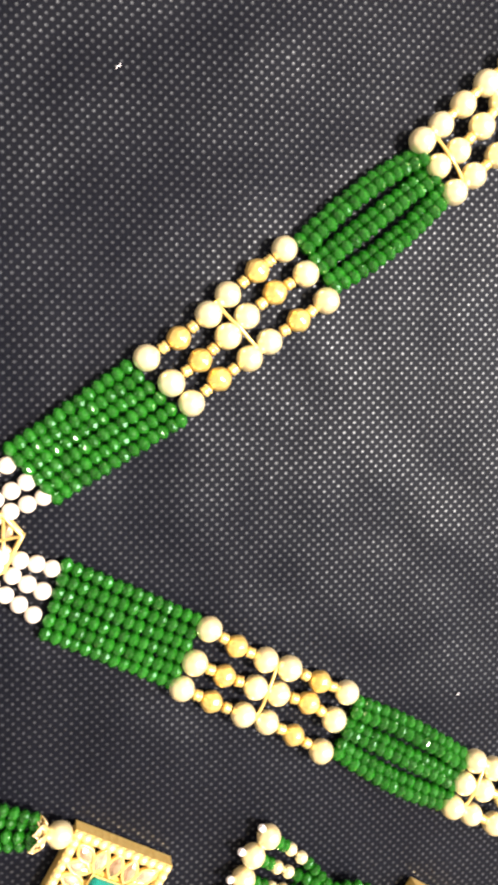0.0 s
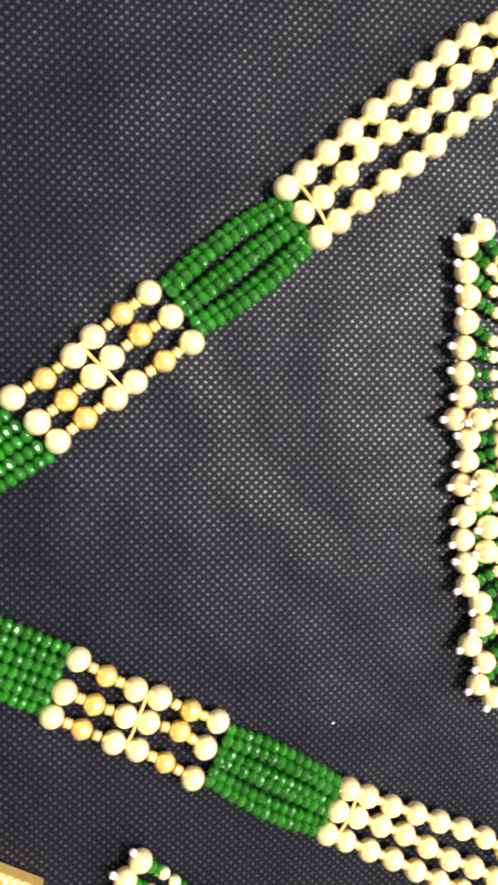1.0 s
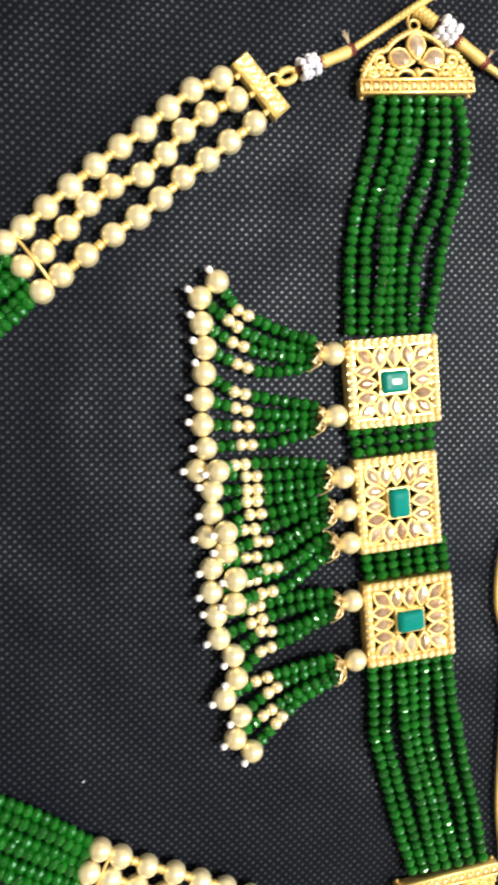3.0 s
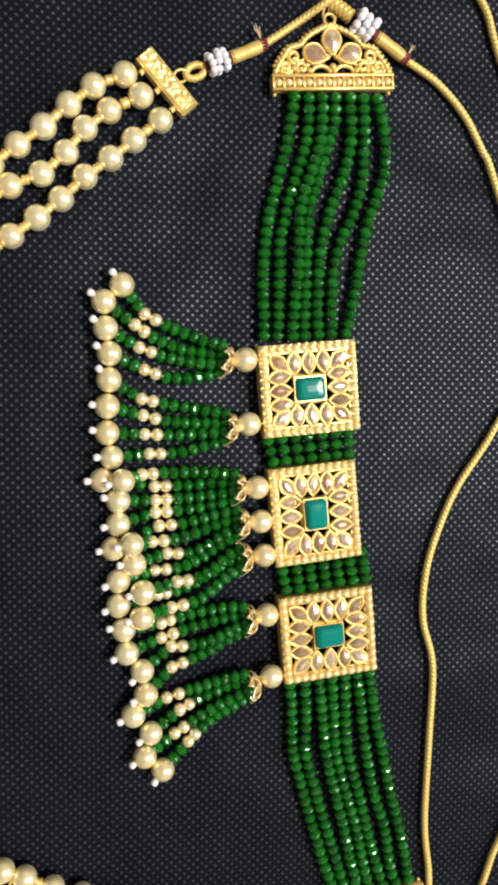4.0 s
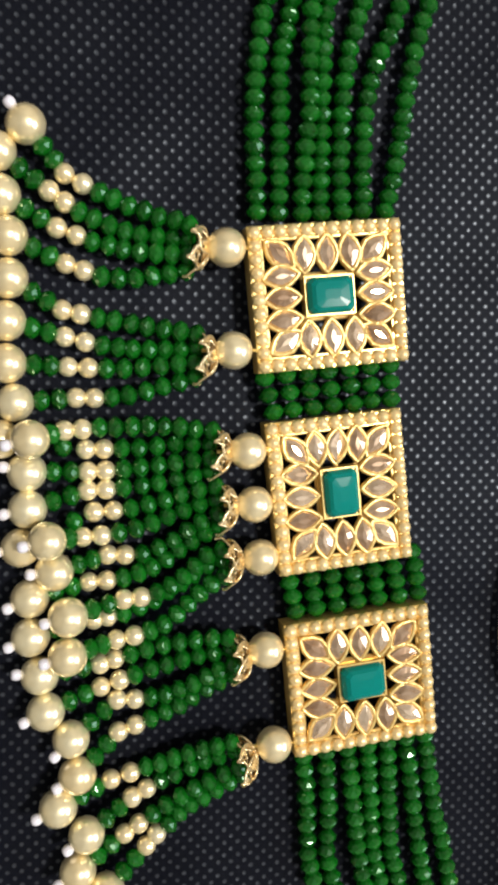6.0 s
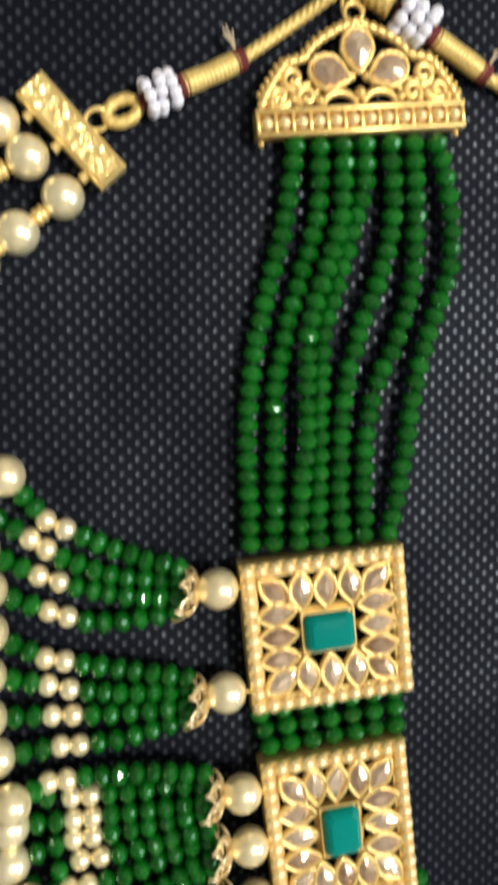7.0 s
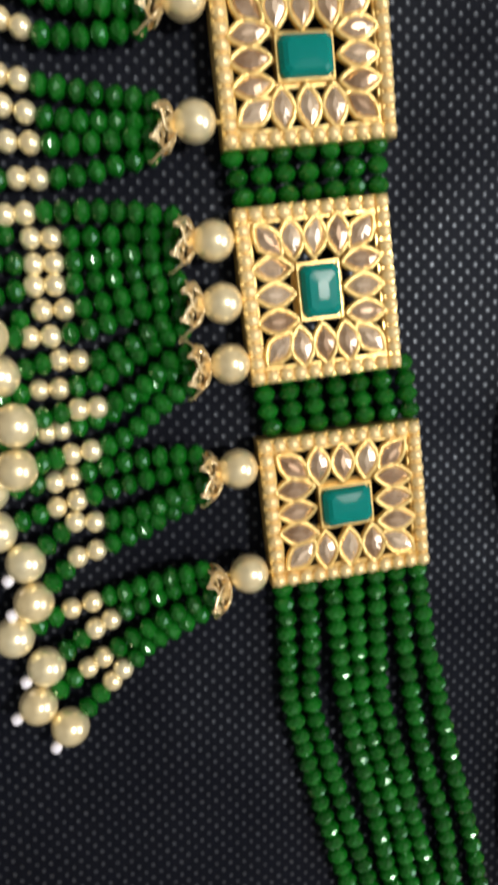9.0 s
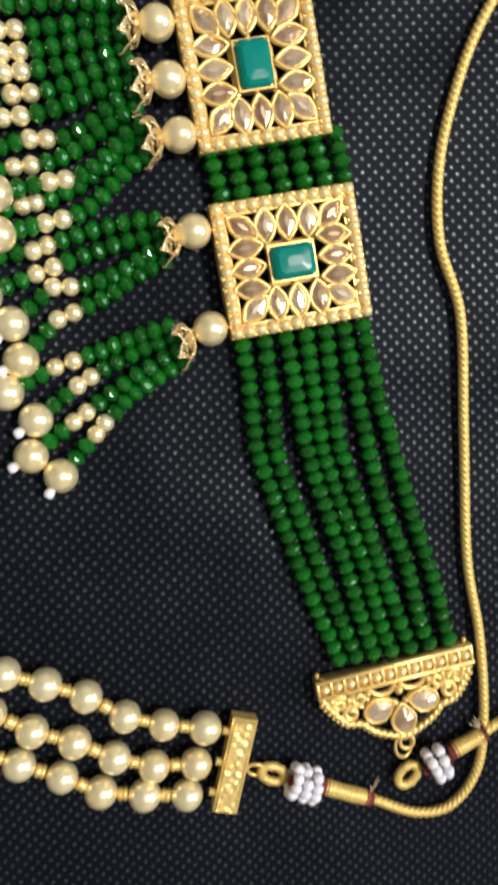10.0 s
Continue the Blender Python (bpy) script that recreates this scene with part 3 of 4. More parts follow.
def jump_ring(at, ahead, parent, r=1.9):
    ahead = Vector((*ahead, 0)).normalized()
    line = [ahead * r * math.cos(t) + Vector((-ahead.y, ahead.x, 0)) * 0.75 * r * math.sin(t) + Vector((0, 0, 0.5 * math.sin(t))) for t in np.linspace(0, math.tau, 25)[:-1]]
    part("jump_ring", merged("jump_ring", [metres(tube(line, 0.38, 7, closed=True))], GOLD, True), parent, Matrix.Translation(Vector((*at, 2.2)) * MM), "small gold ring")


# ---- tassels ----
def tassel(parent, cap, ahead, strands):
    """A flower cap from which strands run out: green beads, two small pearls, two green beads, a large pearl, a white seed bead.
    strands: outer and inner small pearl, large pearl with its height, tip."""
    ahead = Vector((*ahead, 0)).normalized()
    side, mouth = Vector((-ahead.y, ahead.x, 0)), Vector((*cap, 4.0))
    part("bead_cap", BEAD_CAP, parent, aim(mouth - ahead * 1.0 + Vector((0, 0, 0.4)), ahead), "open flower-shaped gold bead cap")
    count = len(strands)
    for k, (outer, inner, big, height, tip) in enumerate(strands):
        low = 2.3 if height < 5 else 3.4
        outer, inner, big = Vector((*outer, low)), Vector((*inner, low)), Vector((*big, height))
        tip = big + (Vector((*tip, height + 0.8)) - big).normalized() * 4.0
        root = mouth + ahead * 0.7 + side * ((count - 1) / 2 - k) * -2.3 + Vector((0, 0, -0.8 if k % 2 else 0.5))
        reach = (inner - root).length
        back = (inner - outer).normalized()
        p1, p2 = inner + back * reach * 0.42, root + ahead * reach * 0.30 + side * ((count - 1) / 2 - k) * -0.7
        line = []
        for i in range(13):
            t = i / 12
            line.append(inner * (1 - t) ** 3 + 3 * p1 * t * (1 - t) ** 2 + 3 * p2 * t * t * (1 - t) + root * t**3)
        held = green_strand(line, parent, first=1.5)
        for at in (inner, outer):
            bead("small_pearl", SMALL_PEARL, held, at, back)
        gap, way = (big - outer).length, (big - outer).normalized()
        room = gap - 1.4 - 2.9
        fit = min(2, max(0, round(room / 2.6)))
        for i in range(fit):
            bead("crystal_bead", RONDELLE, held, outer + way * (1.4 + (i + 0.5) * room / fit), way, 0.12)
        bead("pearl", BIG_PEARL, held, big, way)
        bead("seed_bead", ROUND_SEED, held, tip, tip - big, 0.1, 0.88)


# ---- the choker ----
choker = thing("choker", (20, -20, 0), "green crystal bead choker with gold plates and pearl tassels", "necklace")
PLATES = ((17.5, 11.3, 4.6, (-1.0, 0.5)), (19.6, -23.8, 95.5, (3.8, -1.7)), (23.9, -59.3, 5.0, (-0.9, 3.8)))
for cx, cy, turn, lean in PLATES:
    plate(choker, cx, cy, turn, 0.9, lean)
moon(choker, 23.8, 91.5, 4.7)
moon(choker, 39.05, -142.6, 185.8)


def hanging(points, heights):
    green_strand([(x, y, z) for (x, y), z in zip(points, heights)], choker, first=0.3, last=0.3)


LOW = (2.4, 2.0, 1.8, 1.8, 1.8, 1.8, 1.8, 1.9, 2.6)
hanging([(13.2, 91.2), (12.3, 83.6), (11.2, 77.2), (9.2, 69.9), (7.0, 60.8), (5.4, 51.6), (4.8, 42.3), (5.0, 32.9), (4.9, 24.0)], LOW)
hanging([(17.2, 91.2), (17.1, 83.7), (16.6, 77.3), (14.2, 69.9), (11.5, 60.7), (9.6, 51.5), (9.5, 42.1), (9.2, 32.7), (8.9, 24.0)], (2.2, 1.8, 1.7, 1.7, 1.7, 1.7, 1.7, 1.8, 2.4))
hanging([(20.7, 91.4), (20.8, 83.7), (20.1, 77.3), (17.7, 69.9), (14.8, 60.7), (14.5, 51.4), (14.4, 41.9), (13.4, 32.5), (13.0, 24.0)], (2.6, 2.8, 3.4, 3.8, 3.9, 3.7, 3.3, 2.6, 2.6))
hanging([(24.5, 91.6), (24.5, 83.8), (22.7, 77.3), (20.6, 69.9), (17.8, 60.6), (17.1, 51.3), (17.0, 41.8), (16.7, 32.3), (16.6, 24.2)], LOW)
hanging([(28.6, 91.8), (29.3, 83.9), (29.3, 77.4), (27.4, 69.9), (23.9, 60.6), (21.4, 51.2), (20.6, 41.7), (20.4, 32.1), (20.6, 24.4)], LOW)
hanging([(32.5, 92.0), (33.1, 83.9), (33.3, 77.4), (33.1, 69.9), (30.8, 60.5), (26.5, 51.0), (24.8, 41.5), (24.5, 31.9), (24.3, 24.6)], LOW)
hanging([(36.0, 92.2), (38.3, 85.5), (39.5, 77.5), (39.1, 69.9), (35.8, 60.4), (33.3, 50.9), (31.8, 41.3), (30.1, 31.6), (28.1, 24.8)], LOW)
DOWN = (2.6, 1.9, 1.8, 1.8, 1.8, 1.9, 2.4)
hanging([(13.3, -72.6), (14.2, -84.1), (14.6, -95.4), (17.6, -107.3), (21.0, -119.5), (24.8, -132.2), (28.2, -142.2)], DOWN)
hanging([(17.6, -72.4), (18.4, -84.6), (18.4, -95.9), (21.6, -107.8), (25.1, -120.1), (29.0, -132.8), (31.8, -142.2)], DOWN)
hanging([(21.8, -72.0), (23.3, -85.1), (24.5, -96.6), (27.4, -108.6), (30.4, -120.8), (33.4, -133.5), (35.6, -142.0)], (2.6, 2.6, 2.8, 2.8, 2.6, 2.2, 2.4))
hanging([(25.8, -71.8), (26.9, -85.5), (27.9, -97.0), (30.9, -109.0), (34.6, -121.4), (37.1, -134.1), (39.6, -142.0)], DOWN)
hanging([(29.8, -71.4), (30.6, -85.9), (31.6, -97.4), (35.0, -109.6), (37.9, -121.9), (41.5, -134.8), (43.6, -141.8)], DOWN)
hanging([(33.4, -71.2), (35.7, -86.5), (37.3, -98.1), (39.8, -110.2), (43.6, -122.7), (45.8, -135.4), (47.8, -141.6)], DOWN)
hanging([(37.2, -70.8), (39.9, -86.9), (42.6, -98.8), (45.2, -110.9), (48.5, -123.4), (51.1, -136.2), (52.0, -141.4)], DOWN)
for (ax, ay), (bx, by), n in (((5.8, -1.6), (8.2, -10.8), 7), ((10.1, -36.6), (12.0, -47.5), 7)):
    for k in range(n):
        s = k / (n - 1)
        top = Vector((ax + 24.0 * s, ay + 2.1 * s, 2.8))
        low = Vector((bx + 21.8 * s + (2.2 if ay < -30 else 0) * s, by + 2.1 * s, 2.8))
        green_strand([top, top.lerp(low, 0.5) + Vector((0, 0, -0.2)), low], choker, pitch=2.9)

# pearls at the plates' edges, each with a tassel
for x, y, z in ((-0.8, 19.2, 5.0), (0.3, 1.7, 5.0), (2.7, -15.9, 5.0), (3.9, -25.5, 4.7), (4.9, -35.2, 4.7), (5.8, -52.4, 4.6), (7.3, -70.5, 4.4)):
    pin = thread("tassel_pin", [(x - 5.5, y, z), (x + 5.0, y, z)], choker, "thin gold pin through a cream pearl", 0.35, GOLD)
    bead("pearl", BIG_PEARL, pin, (x, y, z), (1, 0, 0))
WEST = (-1, 0.02)
FLAT, OVER = 3.4, 7.6
tassel(choker, (-5.2, 19.0), (-1, 0.08), (
    ((-27.6, 31.2), (-24.6, 29.6), (-33.5, 38.6), FLAT, (-35.8, 41.6)),
    ((-30.2, 28.3), (-27.7, 26.5), (-38.3, 34.2), FLAT, (-41.4, 36.2)),
    ((-29.1, 22.3), (-25.9, 21.1), (-37.9, 27.3), FLAT, (-40.7, 29.3)),
    ((-27.8, 16.4), (-24.8, 15.3), (-37.0, 20.7), FLAT, (-40.0, 22.5))))
tassel(choker, (-4.0, 0.8), WEST, (
    ((-28.6, 8.7), (-25.5, 8.0), (-37.2, 13.8), FLAT, (-39.6, 16.5)),
    ((-28.3, 4.2), (-24.9, 3.3), (-37.8, 6.8), FLAT, (-41.8, 7.3)),
    ((-27.9, -0.9), (-24.5, -1.1), (-37.9, -0.2), FLAT, (-41.5, 0.5)),
    ((-26.7, -6.2), (-23.6, -6.3), (-36.8, -6.8), FLAT, (-40.6, -6.7))))
tassel(choker, (-1.6, -15.9), WEST, (
    ((-28.8, -11.7), (-25.8, -11.5), (-34.2, -12.7), OVER, (-38.4, -13.6)),
    ((-25.3, -15.1), (-22.2, -15.1), (-39.4, -12.9), FLAT, (-42.9, -13.0)),
    ((-25.1, -19.0), (-22.0, -18.9), (-35.2, -18.6), FLAT, (-38.9, -17.6)),
    ((-25.2, -22.3), (-22.0, -22.2), (-35.3, -25.0), FLAT, (-39.0, -25.6))))
tassel(choker, (-0.6, -25.7), (-1, -0.05), (
    ((-24.2, -26.1), (-20.8, -26.0), (-36.7, -31.6), FLAT, (-40.0, -32.0)),
    ((-26.2, -30.2), (-23.0, -30.1), (-32.0, -29.8), OVER, (-35.7, -30.4)),
    ((-22.0, -33.8), (-19.0, -34.0), (-31.2, -36.0), FLAT + 0.6, (-34.0, -36.0)),
    ((-25.4, -38.5), (-22.3, -38.4), (-35.4, -40.6), FLAT, (-38.5, -41.7))))
tassel(choker, (0.2, -35.5), (-1, -0.10), (
    ((-19.4, -41.7), (-16.4, -41.5), (-29.0, -43.5), OVER - 1.5, (-32.9, -44.2)),
    ((-24.7, -45.3), (-22.3, -45.0), (-35.5, -47.4), FLAT, (-39.0, -48.7)),
    ((-20.9, -48.9), (-17.7, -48.4), (-29.3, -50.6), OVER - 1.8, (-33.2, -51.3))))
tassel(choker, (1.6, -53.2), (-1, -0.12), (
    ((-23.8, -53.5), (-21.2, -52.7), (-34.2, -54.3), FLAT, (-37.7, -53.7)),
    ((-23.8, -57.7), (-20.4, -56.7), (-33.4, -61.0), FLAT, (-36.6, -62.2)),
    ((-21.0, -60.3), (-17.8, -60.5), (-29.2, -66.4), FLAT, (-31.7, -68.7)),
    ((-20.9, -66.3), (-17.8, -65.3), (-28.3, -73.2), FLAT, (-31.3, -74.6))))
tassel(choker, (2.4, -72.3), (-1, -0.3), (
    ((-22.4, -75.1), (-18.9, -74.2), (-31.8, -78.9), FLAT, (-35.0, -80.0)),
    ((-18.7, -78.9), (-16.0, -77.5), (-27.0, -84.5), FLAT, (-29.9, -86.3)),
    ((-20.2, -85.7), (-17.6, -84.1), (-28.7, -91.2), FLAT, (-31.7, -92.7)),
    ((-16.3, -88.5), (-14.4, -86.5), (-23.7, -95.6), FLAT, (-25.7, -98.1))))

# cord of the choker, from its upper end round to its lower end
jump_ring((22.6, 111.2), (0.1, 1), choker, 2.6)
cord("cord_stub", [(22.8, 114.0, 2.0), (24.6, 113.4, 2.6), (28.6, 110.7, 3.2)], choker, "short thick piece of twisted gold cord", 1.9)
bead_cluster((32.1, 108.8), (4, -2.2), choker, 3, 0.93)
winding([(35.8, 106.8, 2.6), (40.3, 104.3, 2.3), (44.6, 101.7, 2.0)], choker)
cord("cord", [(44.6, 101.7, 1.8), (54.6, 96.2, 1.4), (63.0, 88.2, 1.4), (68.8, 79.0, 1.4), (72.3, 72.5, 1.4), (82, 45, 1.4), (90, 0, 1.4), (93, -50, 1.4), (91, -100, 1.4), (85, -125, 1.4), (80.4, -136, 1.4), (76, -148, 1.4), (68, -157, 1.4), (62.1, -160.1, 2.2), (56.5, -162.7, 2.6)], choker, "twisted gold cord")
winding([(51.2, -164.8, 2.6), (54.2, -163.6, 2.6), (58.0, -162.0, 2.6)], choker)
bead_cluster((47.2, -166.4), (4, 1.6), choker, 2)
cord_loop((41.0, -169.0), (1, 0.9), choker, 1.1)
jump_ring((40.4, -162.0), (0, 1), choker, 2.6)

# ---- the long necklace ----
necklace = thing("long_necklace", (-110, -40, 0), "long necklace of green crystals, cream pearls and gold beads", "necklace")


def band(a0, a1, b0, b1, bulge=0.0, count=6, paired=0.0):
    """Six green strands side by side; a0 to b0 is the first, a1 to b1 the last. paired: strands lie over one another in twos."""
    a0, a1, b0, b1 = (Vector((*p, 1.95)) for p in (a0, a1, b0, b1))
    out = (a0 - a1).normalized()
    ahead = (b0 + b1 - a0 - a1).normalized() * 1.4
    a0, a1, b0, b1 = a0 - ahead, a1 - ahead, b0 + ahead, b1 + ahead
    for k in range(count):
        s = k / (count - 1)
        group = (k // 2) / 3 + 1 / 6
        twin = 1 if k % 2 else -1
        near = s * (1 - paired) + paired * (group + 0.07 * twin)
        p, q = a0.lerp(a1, near), b0.lerp(b1, near)
        high = 1.9 * paired if twin > 0 else 0.0
        ends, mid_lift = Vector((0, 0, 0.5 * high + (0.5 if k in (1, 4) else 0.0))), Vector((0, 0, high + DICE.uniform(0.0, 0.7)))
        sway = out * (bulge * (1 - 2 * group) * 1.6 + DICE.uniform(-0.35, 0.35))
        mid = p.lerp(q, 0.5) + sway + mid_lift
        green_strand([p + ends, p.lerp(mid, 0.55) + sway * 0.25 + ends * 0.5, mid, q.lerp(mid, 0.55) + sway * 0.25 + ends * 0.5, q + ends], necklace, pitch=2.72, size=1.12 if paired else 1.08)


def pearl_string(points, kinds):
    """Beads in a row: p a pearl, g a gold bead, w a white pearl; a small gold spacer where there is room between two."""
    size = {"p": 3.4, "g": 2.85, "w": 2.1}
    line = [Vector((x, y, size[k])) for (x, y), k in zip(points, kinds)]
    held = thread("pearl_strand", line, necklace, "strand of pearls and gold beads")
    for k, (at, kind) in enumerate(zip(line, kinds)):
        ahead = line[min(k + 1, len(line) - 1)] - line[max(k - 1, 0)]
        bead(*{"p": ("pearl", BIG_PEARL), "g": ("gold_bead", GOLD_BEAD), "w": ("white_pearl", PALE_PEARL)}[kind], held, at, ahead, 0.08)
        if k + 1 < len(line) and kind != "w":
            way = line[k + 1] - at
            room = way.length - size[kind] - size[kinds[k + 1]]
            if room > 0.7:
                bead("spacer_bead", SPACER, held, at + way * ((size[kind] + room / 2) / way.length), way, 0.1, min(1.1, 0.75 + 0.15 * room))


def bridge(points):
    part("bridge_wire", merged("bridge_wire", [metres(tube(spline(points, 0.5), 0.42, 7))], GOLD, True), necklace, Matrix(), "small gold bridge between strands")


MIXED = "pgppgp"
# upper arm
pearl_string([(-183.2, -39.4), (-187.0, -41.0), (-191.0, -42.6), (-195.0, -44.2)], "wwww")
pearl_string([(-187.0, -35.6), (-190.6, -37.6), (-194.4, -39.6)], "www")
pearl_string([(-191.4, -31.4), (-195.2, -33.6)], "ww")
band((-190.5, -27.6), (-180.2, -39.6), (-162.9, -8.2), (-149.8, -21.6))
pearl_string([(-158.1, -6.2), (-150.2, -1.5), (-143.0, 4.2), (-138.2, 9.0), (-130.8, 14.8), (-124.1, 20.1)], MIXED)
pearl_string([(-152.2, -12.3), (-145.0, -6.9), (-138.2, -1.0), (-133.5, 3.8), (-126.3, 9.6), (-118.6, 14.2)], MIXED)
pearl_string([(-147.3, -17.3), (-140.3, -11.5), (-132.8, -6.5), (-127.8, -2.4), (-120.2, 2.9), (-113.2, 7.7)], MIXED)
bridge([(-141.4, 7.4, 3.6), (-138, 3.4, 4.4), (-135.8, 1.4, 4.9), (-132.6, -2.2, 4.4), (-129.6, -5.2, 3.6)])
band((-120.4, 23.6), (-109.8, 10.2), (-90.6, 45.4), (-80.8, 33.0), 1.7, paired=0.9)
TEN = "p" * 10
pearl_string([(-88.8, 47.2), (-83.9, 51.3), (-78.1, 56.5), (-71.9, 62.0), (-65.5, 67.5), (-59.0, 72.6), (-52.6, 77.4), (-46.3, 83.2), (-40.1, 88.1), (-32.2, 91.5)], TEN)
pearl_string([(-84.3, 41.3), (-79.1, 45.3), (-72.8, 51.5), (-67.5, 57.7), (-61.1, 62.5), (-53.3, 65.8), (-47.1, 71.4), (-42.3, 77.6), (-36.2, 82.3), (-28.1, 86.5)], TEN)
pearl_string([(-79.7, 35.1), (-74.6, 39.4), (-68.1, 44.7), (-61.1, 50.1), (-54.6, 54.9), (-48.6, 59.8), (-42.5, 65.6), (-36.0, 70.5), (-30.0, 75.4), (-23.1, 80.7)], TEN)
bridge([(-86.4, 49.4, 3.6), (-84.4, 47, 4.4), (-81.6, 43.4, 4.9), (-79.4, 40.6, 4.4), (-77.2, 37.4, 3.6)])
# lower arm
pearl_string([(-181.8, -57.2), (-185.4, -55.8), (-189.2, -54.7), (-193.2, -53.6)], "wwww")
pearl_string([(-184.2, -62.7), (-187.7, -60.7), (-191.1, -58.4), (-194.6, -56.0)], "wwww")
pearl_string([(-186.6, -68.5), (-189.8, -65.7), (-193.0, -63.1), (-196.2, -60.5)], "wwww")
band((-178.2, -56.7), (-183.8, -73.6), (-146.5, -72.8), (-153.2, -89.0))
pearl_string([(-143.2, -75.1), (-136.0, -80.5), (-128.4, -84.6), (-122.0, -87.5), (-113.4, -92.2), (-106.0, -95.7)], MIXED)
pearl_string([(-147.0, -83.8), (-139.3, -88.2), (-131.1, -91.9), (-125.1, -94.2), (-116.5, -97.8), (-109.5, -103.0)], MIXED)
pearl_string([(-150.4, -90.4), (-142.7, -94.9), (-134.4, -99.1), (-128.1, -101.8), (-120.6, -106.5), (-113.0, -111.7)], MIXED)
bridge([(-125.2, -86.2, 3.6), (-127, -90.4, 4.4), (-128.2, -93.2, 4.9), (-129.6, -97, 4.4), (-131.2, -100.4, 3.6)])
band((-101.6, -98.4), (-108.4, -114.4), (-70.9, -116.5), (-76.2, -133.6), 1.2, paired=0.8)
pearl_string([(-67.6, -119.7), (-61.9, -122.6), (-54.4, -126.5), (-46.65, -129.7), (-39.15, -133.2), (-31.65, -136.5), (-24.15, -140.2), (-17.05, -145.6), (-9.55, -148.6), (-1.35, -150.6)], TEN)
pearl_string([(-70.8, -126.0), (-64.9, -128.7), (-57.6, -132.2), (-50.15, -135.8), (-42.75, -140.8), (-35.35, -145.8), (-27.45, -149.4), (-20.05, -154.0), (-12.45, -157.1), (-3.95, -158.0)], TEN)
pearl_string([(-74.0, -132.8), (-68.3, -135.7), (-61.0, -139.6), (-53.55, -143.4), (-46.15, -148.0), (-38.65, -152.4), (-30.75, -156.4), (-23.55, -160.9), (-14.95, -163.1), (-6.45, -164.5)], TEN)
bridge([(-64.6, -121.4, 3.6), (-66.4, -124.6, 4.4), (-67.8, -127.6, 4.9), (-69.6, -131.2, 4.4), (-71.2, -134.2, 3.6)])


def end_bar(cx, cy, turn, length):
    """An embossed gold bar that gathers three strands."""
    n, m, verts, faces = 12, 48, [], []
    for j in range(m + 1):
        for i in range(n + 1):
            u, v = i / n, j / m
            x, y = (u - 0.5) * 4.9, (v - 0.5) * length
            edge = min(u, 1 - u, v * 4, (1 - v) * 4)
            z = 4.4 if edge < 0.02 else 5.0 + 0.3 * noise.noise((x * 0.9, y * 0.9, 3.0)) + 0.14 * abs(math.sin(y * 1.5 + x * 1.2)) if edge > 0.12 else 5.2
            verts.append((x, y, z))
    faces = [(j * (n + 1) + i, j * (n + 1) + i + 1, (j + 1) * (n + 1) + i + 1, (j + 1) * (n + 1) + i) for j in range(m) for i in range(n)]
    pieces = [(verts, faces), block(-2.6, 2.6, -length / 2 - 0.1, length / 2 + 0.1, 1.2, 4.75, 0.3)]
    for k in (-1, 0, 1):
        pieces.append(tube([(-3.9, k * length * 0.33, 3.2), (-2.4, k * length * 0.33, 3.2)], 0.8, 10))
    me = merged("end_bar", [metres(p) for p in pieces], GOLD)
    part("end_bar", me, necklace, pose(cx * MM, cy * MM, 0, 0, 0, turn), "embossed gold bar holding three strands")


end_bar(-21.4, 90.3, 42.0, 17.8)
end_bar(3.9, -159.4, -17.5, 20.4)
jump_ring((-17.6, 92.6), (1, 0.35), necklace)
cord_loop((-13.8, 94.0), (1, 0.45), necklace)
bead_cluster((-8.0, 96.4), (1, 0.42), necklace, 3, 0.84)
winding([(-4.6, 98.0, 2.3), (0.0, 100.0, 2.1), (4.4, 102.2, 1.9)], necklace)
jump_ring((8.4, -162.2), (1, -0.4), necklace)
cord_loop((11.9, -163.8), (1, -0.5), necklace)
bead_cluster((18.0, -165.9), (1, -0.42), necklace)
winding([(22.3, -168.2, 2.3), (27.0, -170.6, 2.1), (31.9, -172.8, 1.9)], necklace)
cord("cord", [(4.4, 102.2, 1.7), (14.4, 109.2, 1.4), (22.8, 114.7, 4.4), (31.5, 120.4, 1.8), (41.2, 125.3, 1.4), (52, 127.5, 1.4), (62, 124, 1.4), (68.4, 117.5, 1.4), (72, 108, 1.4), (79, 90, 1.4), (88, 55, 1.4), (86, 20, 1.4), (75.4, -1.8, 1.4), (64.2, -18.6, 1.4), (58.0, -33.0, 1.4), (55.0, -45.0, 1.4), (54.7, -58.0, 1.4), (58.2, -72.6, 1.4), (57.7, -95.5, 1.4), (57.0, -122.5, 1.4), (58.9, -140.0, 1.4), (59.0, -157.5, 1.6), (57.0, -170.4, 1.4), (50.8, -177.9, 1.4), (42.5, -178.4, 1.4), (31.9, -172.8, 1.7)], necklace, "long twisted gold cord")


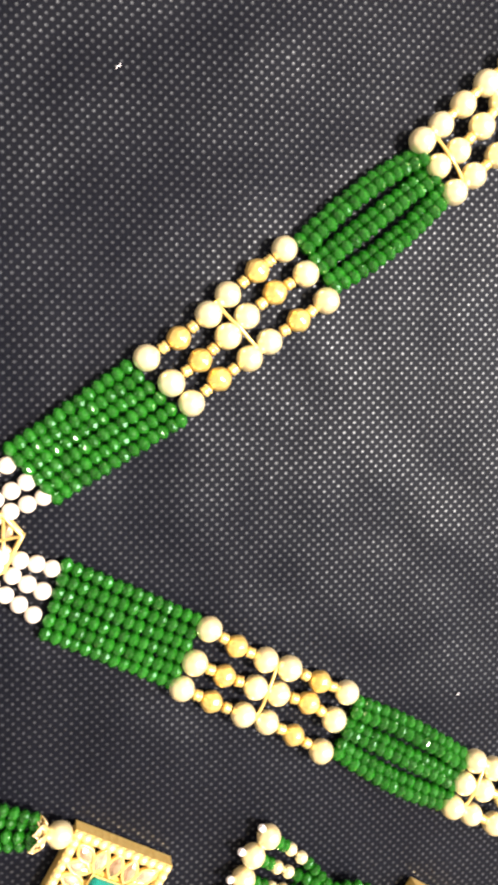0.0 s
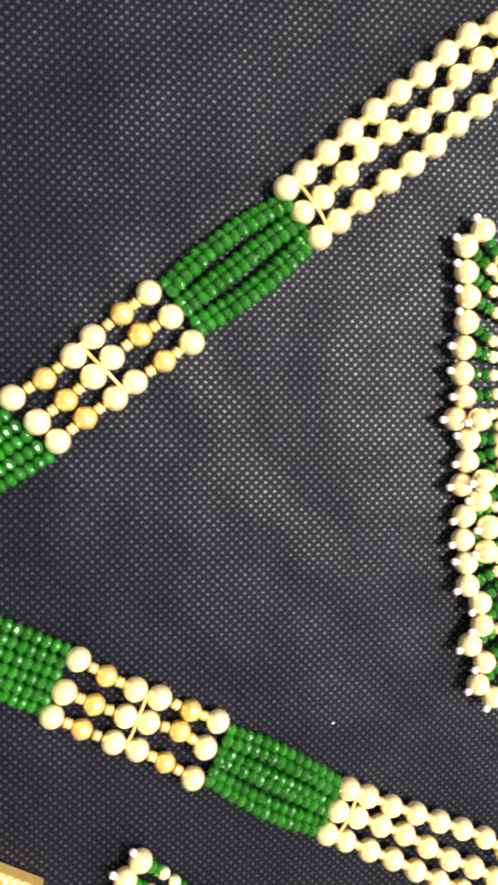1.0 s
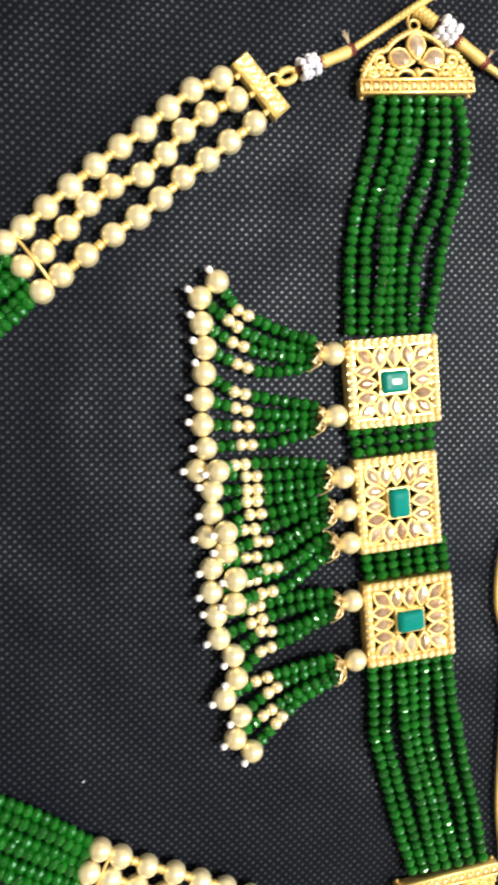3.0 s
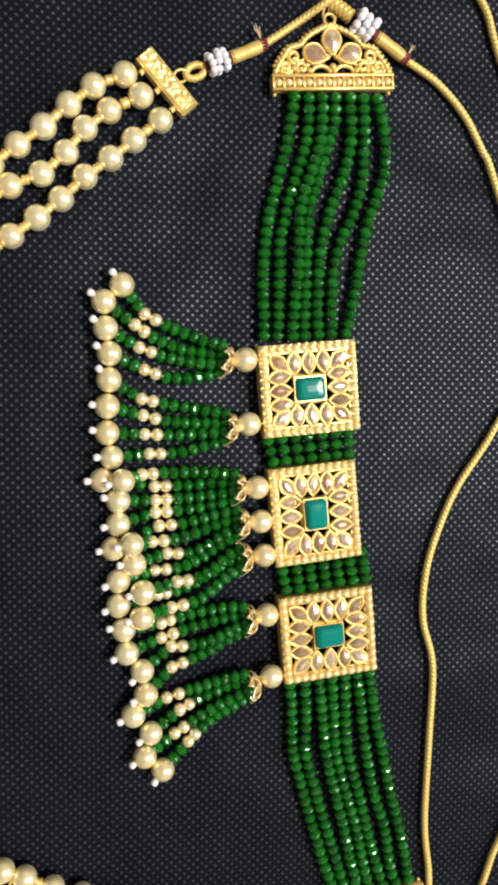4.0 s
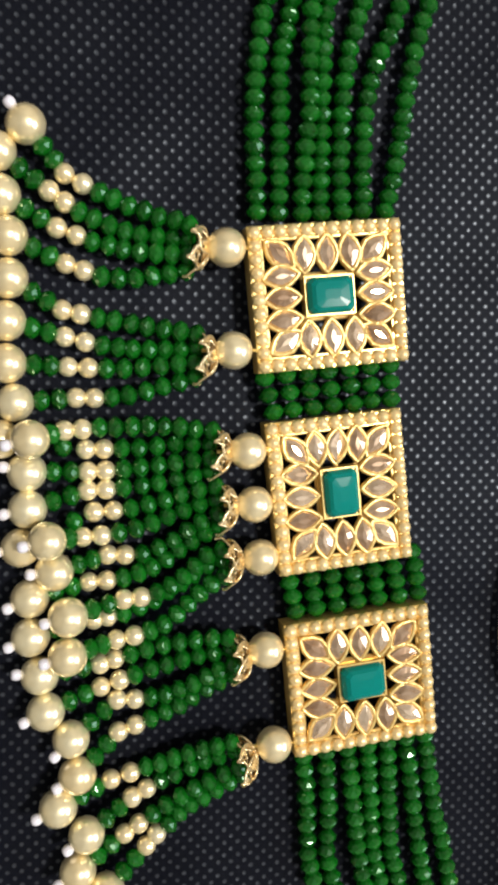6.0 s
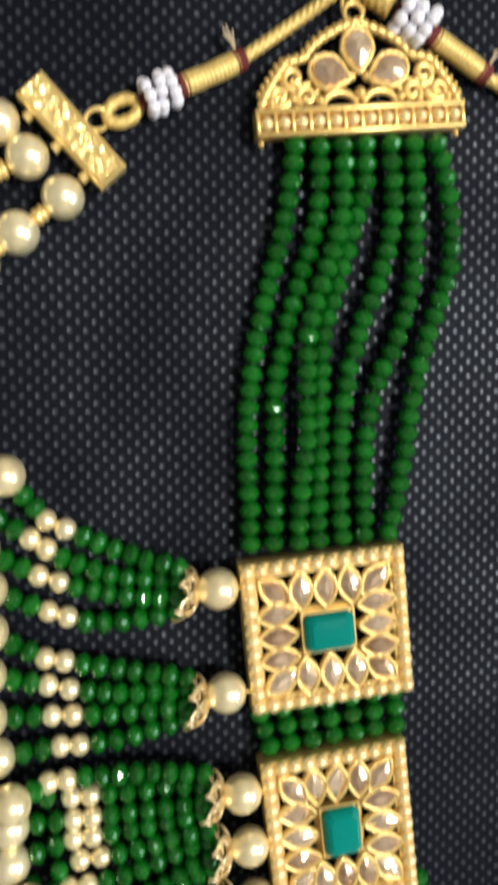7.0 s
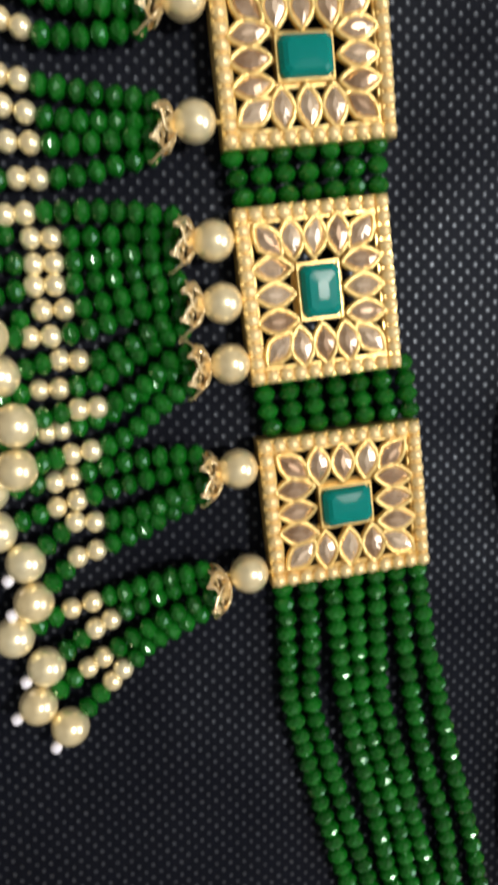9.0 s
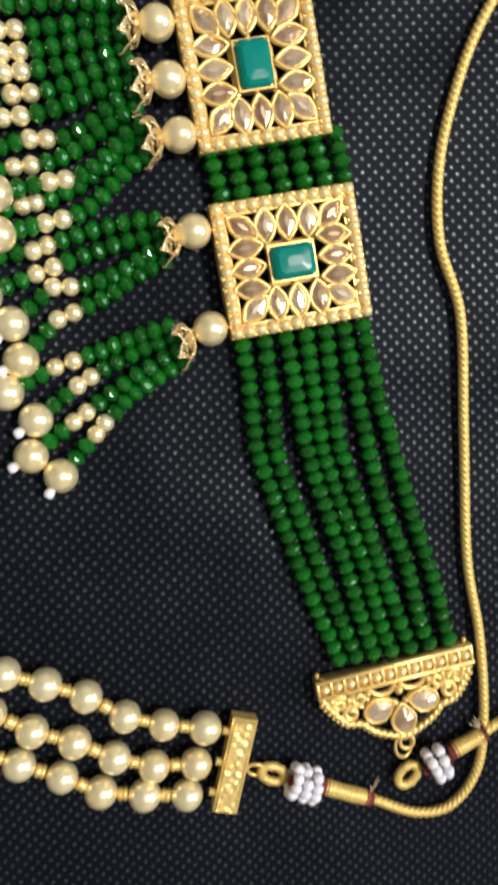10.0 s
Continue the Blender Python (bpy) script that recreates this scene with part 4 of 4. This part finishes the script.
def pendant():
    """The openwork gold pendant between the arms, with kite-shaped cells and crystals."""
    line = [(0, 0), (-4.2, 5.2), (-12.5, 7.5), (-20.5, 3.8), (-24, -2), (-20.5, -9), (-12, -11.5), (-4.6, -8.4)]
    pieces = [tube([(x, y, 3.2) for x, y in line], 0.6, 7, closed=True), tube([(x, y, 1.2) for x, y in line], 0.7, 7, closed=True)]
    pieces += [tube([(x, y, 1.2), (x, y, 3.2)], 0.5, 6) for x, y in line]
    pieces += [tube([(*a, 3.1), (*b, 3.1)], 0.42, 6) for a, b in (((-4.2, 5.2), (-4.6, -8.4)), ((0, 0), (-12, -2)), ((-4.2, 5.2), (-12, -2)), ((-4.6, -8.4), (-12, -2)), ((-12.5, 7.5), (-12, -11.5)), ((-24, -2), (-12, -2)))]
    m = pose(-188.4 * MM, -48.5 * MM, 0)
    body = part("pendant", merged("pendant", [metres(p) for p in pieces], GOLD, True), necklace, m, "openwork gold pendant set with crystals")
    for x, y, rz in ((-3.6, 0.8, 70), (-4.0, -3.9, 110), (-8.8, 3.6, 20), (-9.2, -6.6, -20), (-16.5, 1.6, 0), (-16.5, -5.4, 0)):
        part("crystal", MARQUISE, body, m @ pose(x * MM, y * MM, 2.5 * MM, 0, 0, rz) @ Matrix.Scale(0.85, 4))


pendant()


# ---- the earrings ----
def earring(at, label, plate_at, turn, pearl_at, cap, ahead, strands):
    ob = thing("earring", at, label, "earring", "pair of earrings")
    plate(ob, *plate_at, turn)
    pin = thread("tassel_pin", [(*cap, 4.2), (*pearl_at, 4.4)], ob, "thin gold pin through a cream pearl", 0.35, GOLD)
    bead("pearl", BIG_PEARL, pin, (*pearl_at, 4.4), (1, 0, 0))
    tassel(ob, cap, ahead, strands)


def fan(cap, ahead, wide=5.6):
    """Four even strands for a tassel that runs that way."""
    a = Vector(ahead).normalized()
    s = Vector((-a.y, a.x))
    out = []
    for k in range(4):
        off = (k - 1.5) * wide
        reach = 20.5 + (k % 2) * 1.2
        p = [Vector(cap) + a * d + s * off * g for d, g in ((reach + 3.1, 1.0), (reach, 0.95), (reach + 12.5, 1.15), (reach + 16.5, 1.2))]
        out.append((tuple(p[0]), tuple(p[1]), tuple(p[2]), FLAT, tuple(p[3])))
    return out


earring((-172, -142, 0), "gold plate earring with a green bead and pearl tassel", (-171.9, -142.1), -29.5, (-181.9, -125.6), (-186.4, -124.6), (-1, 0.16), fan((-186.4, -124.6), (-1, 0.16), 4.6))
earring((-88, -166, 0), "gold plate earring with its pearl-tipped green tassel spread out", (-80.5, -172.5), -34.0, (-95.0, -160.4), (-99.6, -157.4), (-1, 0.62), (
    ((-128.4, -156.4), (-125.2, -156.2), (-138.2, -151.4), FLAT, (-141.0, -151.0)),
    ((-126.4, -150.4), (-123.2, -151.4), (-134.4, -145.6), FLAT, (-137.5, -144.9)),
    ((-124.8, -144.4), (-121.6, -146.2), (-131.7, -139.3), FLAT, (-134.8, -137.4)),
    ((-120.9, -139.7), (-117.9, -142.6), (-127.4, -134.4), FLAT, (-129.2, -131.6))))


# ---- specks on the cloth ----
def lint(x, y, turn, length):
    line = spline([(0, 0, 0.25), (length * 0.4, 0.3, 0.5), (length * 0.7, -0.1, 0.4), (length, 0.5, 0.2)], 0.2)
    ob = new("lint", merged("lint", [metres(tube(line, 0.12, 5))], SEED, True))
    ob.matrix_basis = pose(x * MM, y * MM, -0.3 * MM, 0, 0, turn)
    tagged(ob, "tiny white speck of lint lying on the cloth", "lint")


lint(-163.7, 60.4, 40, 1.5)
lint(-72.1, -101.3, 10, 0.6)
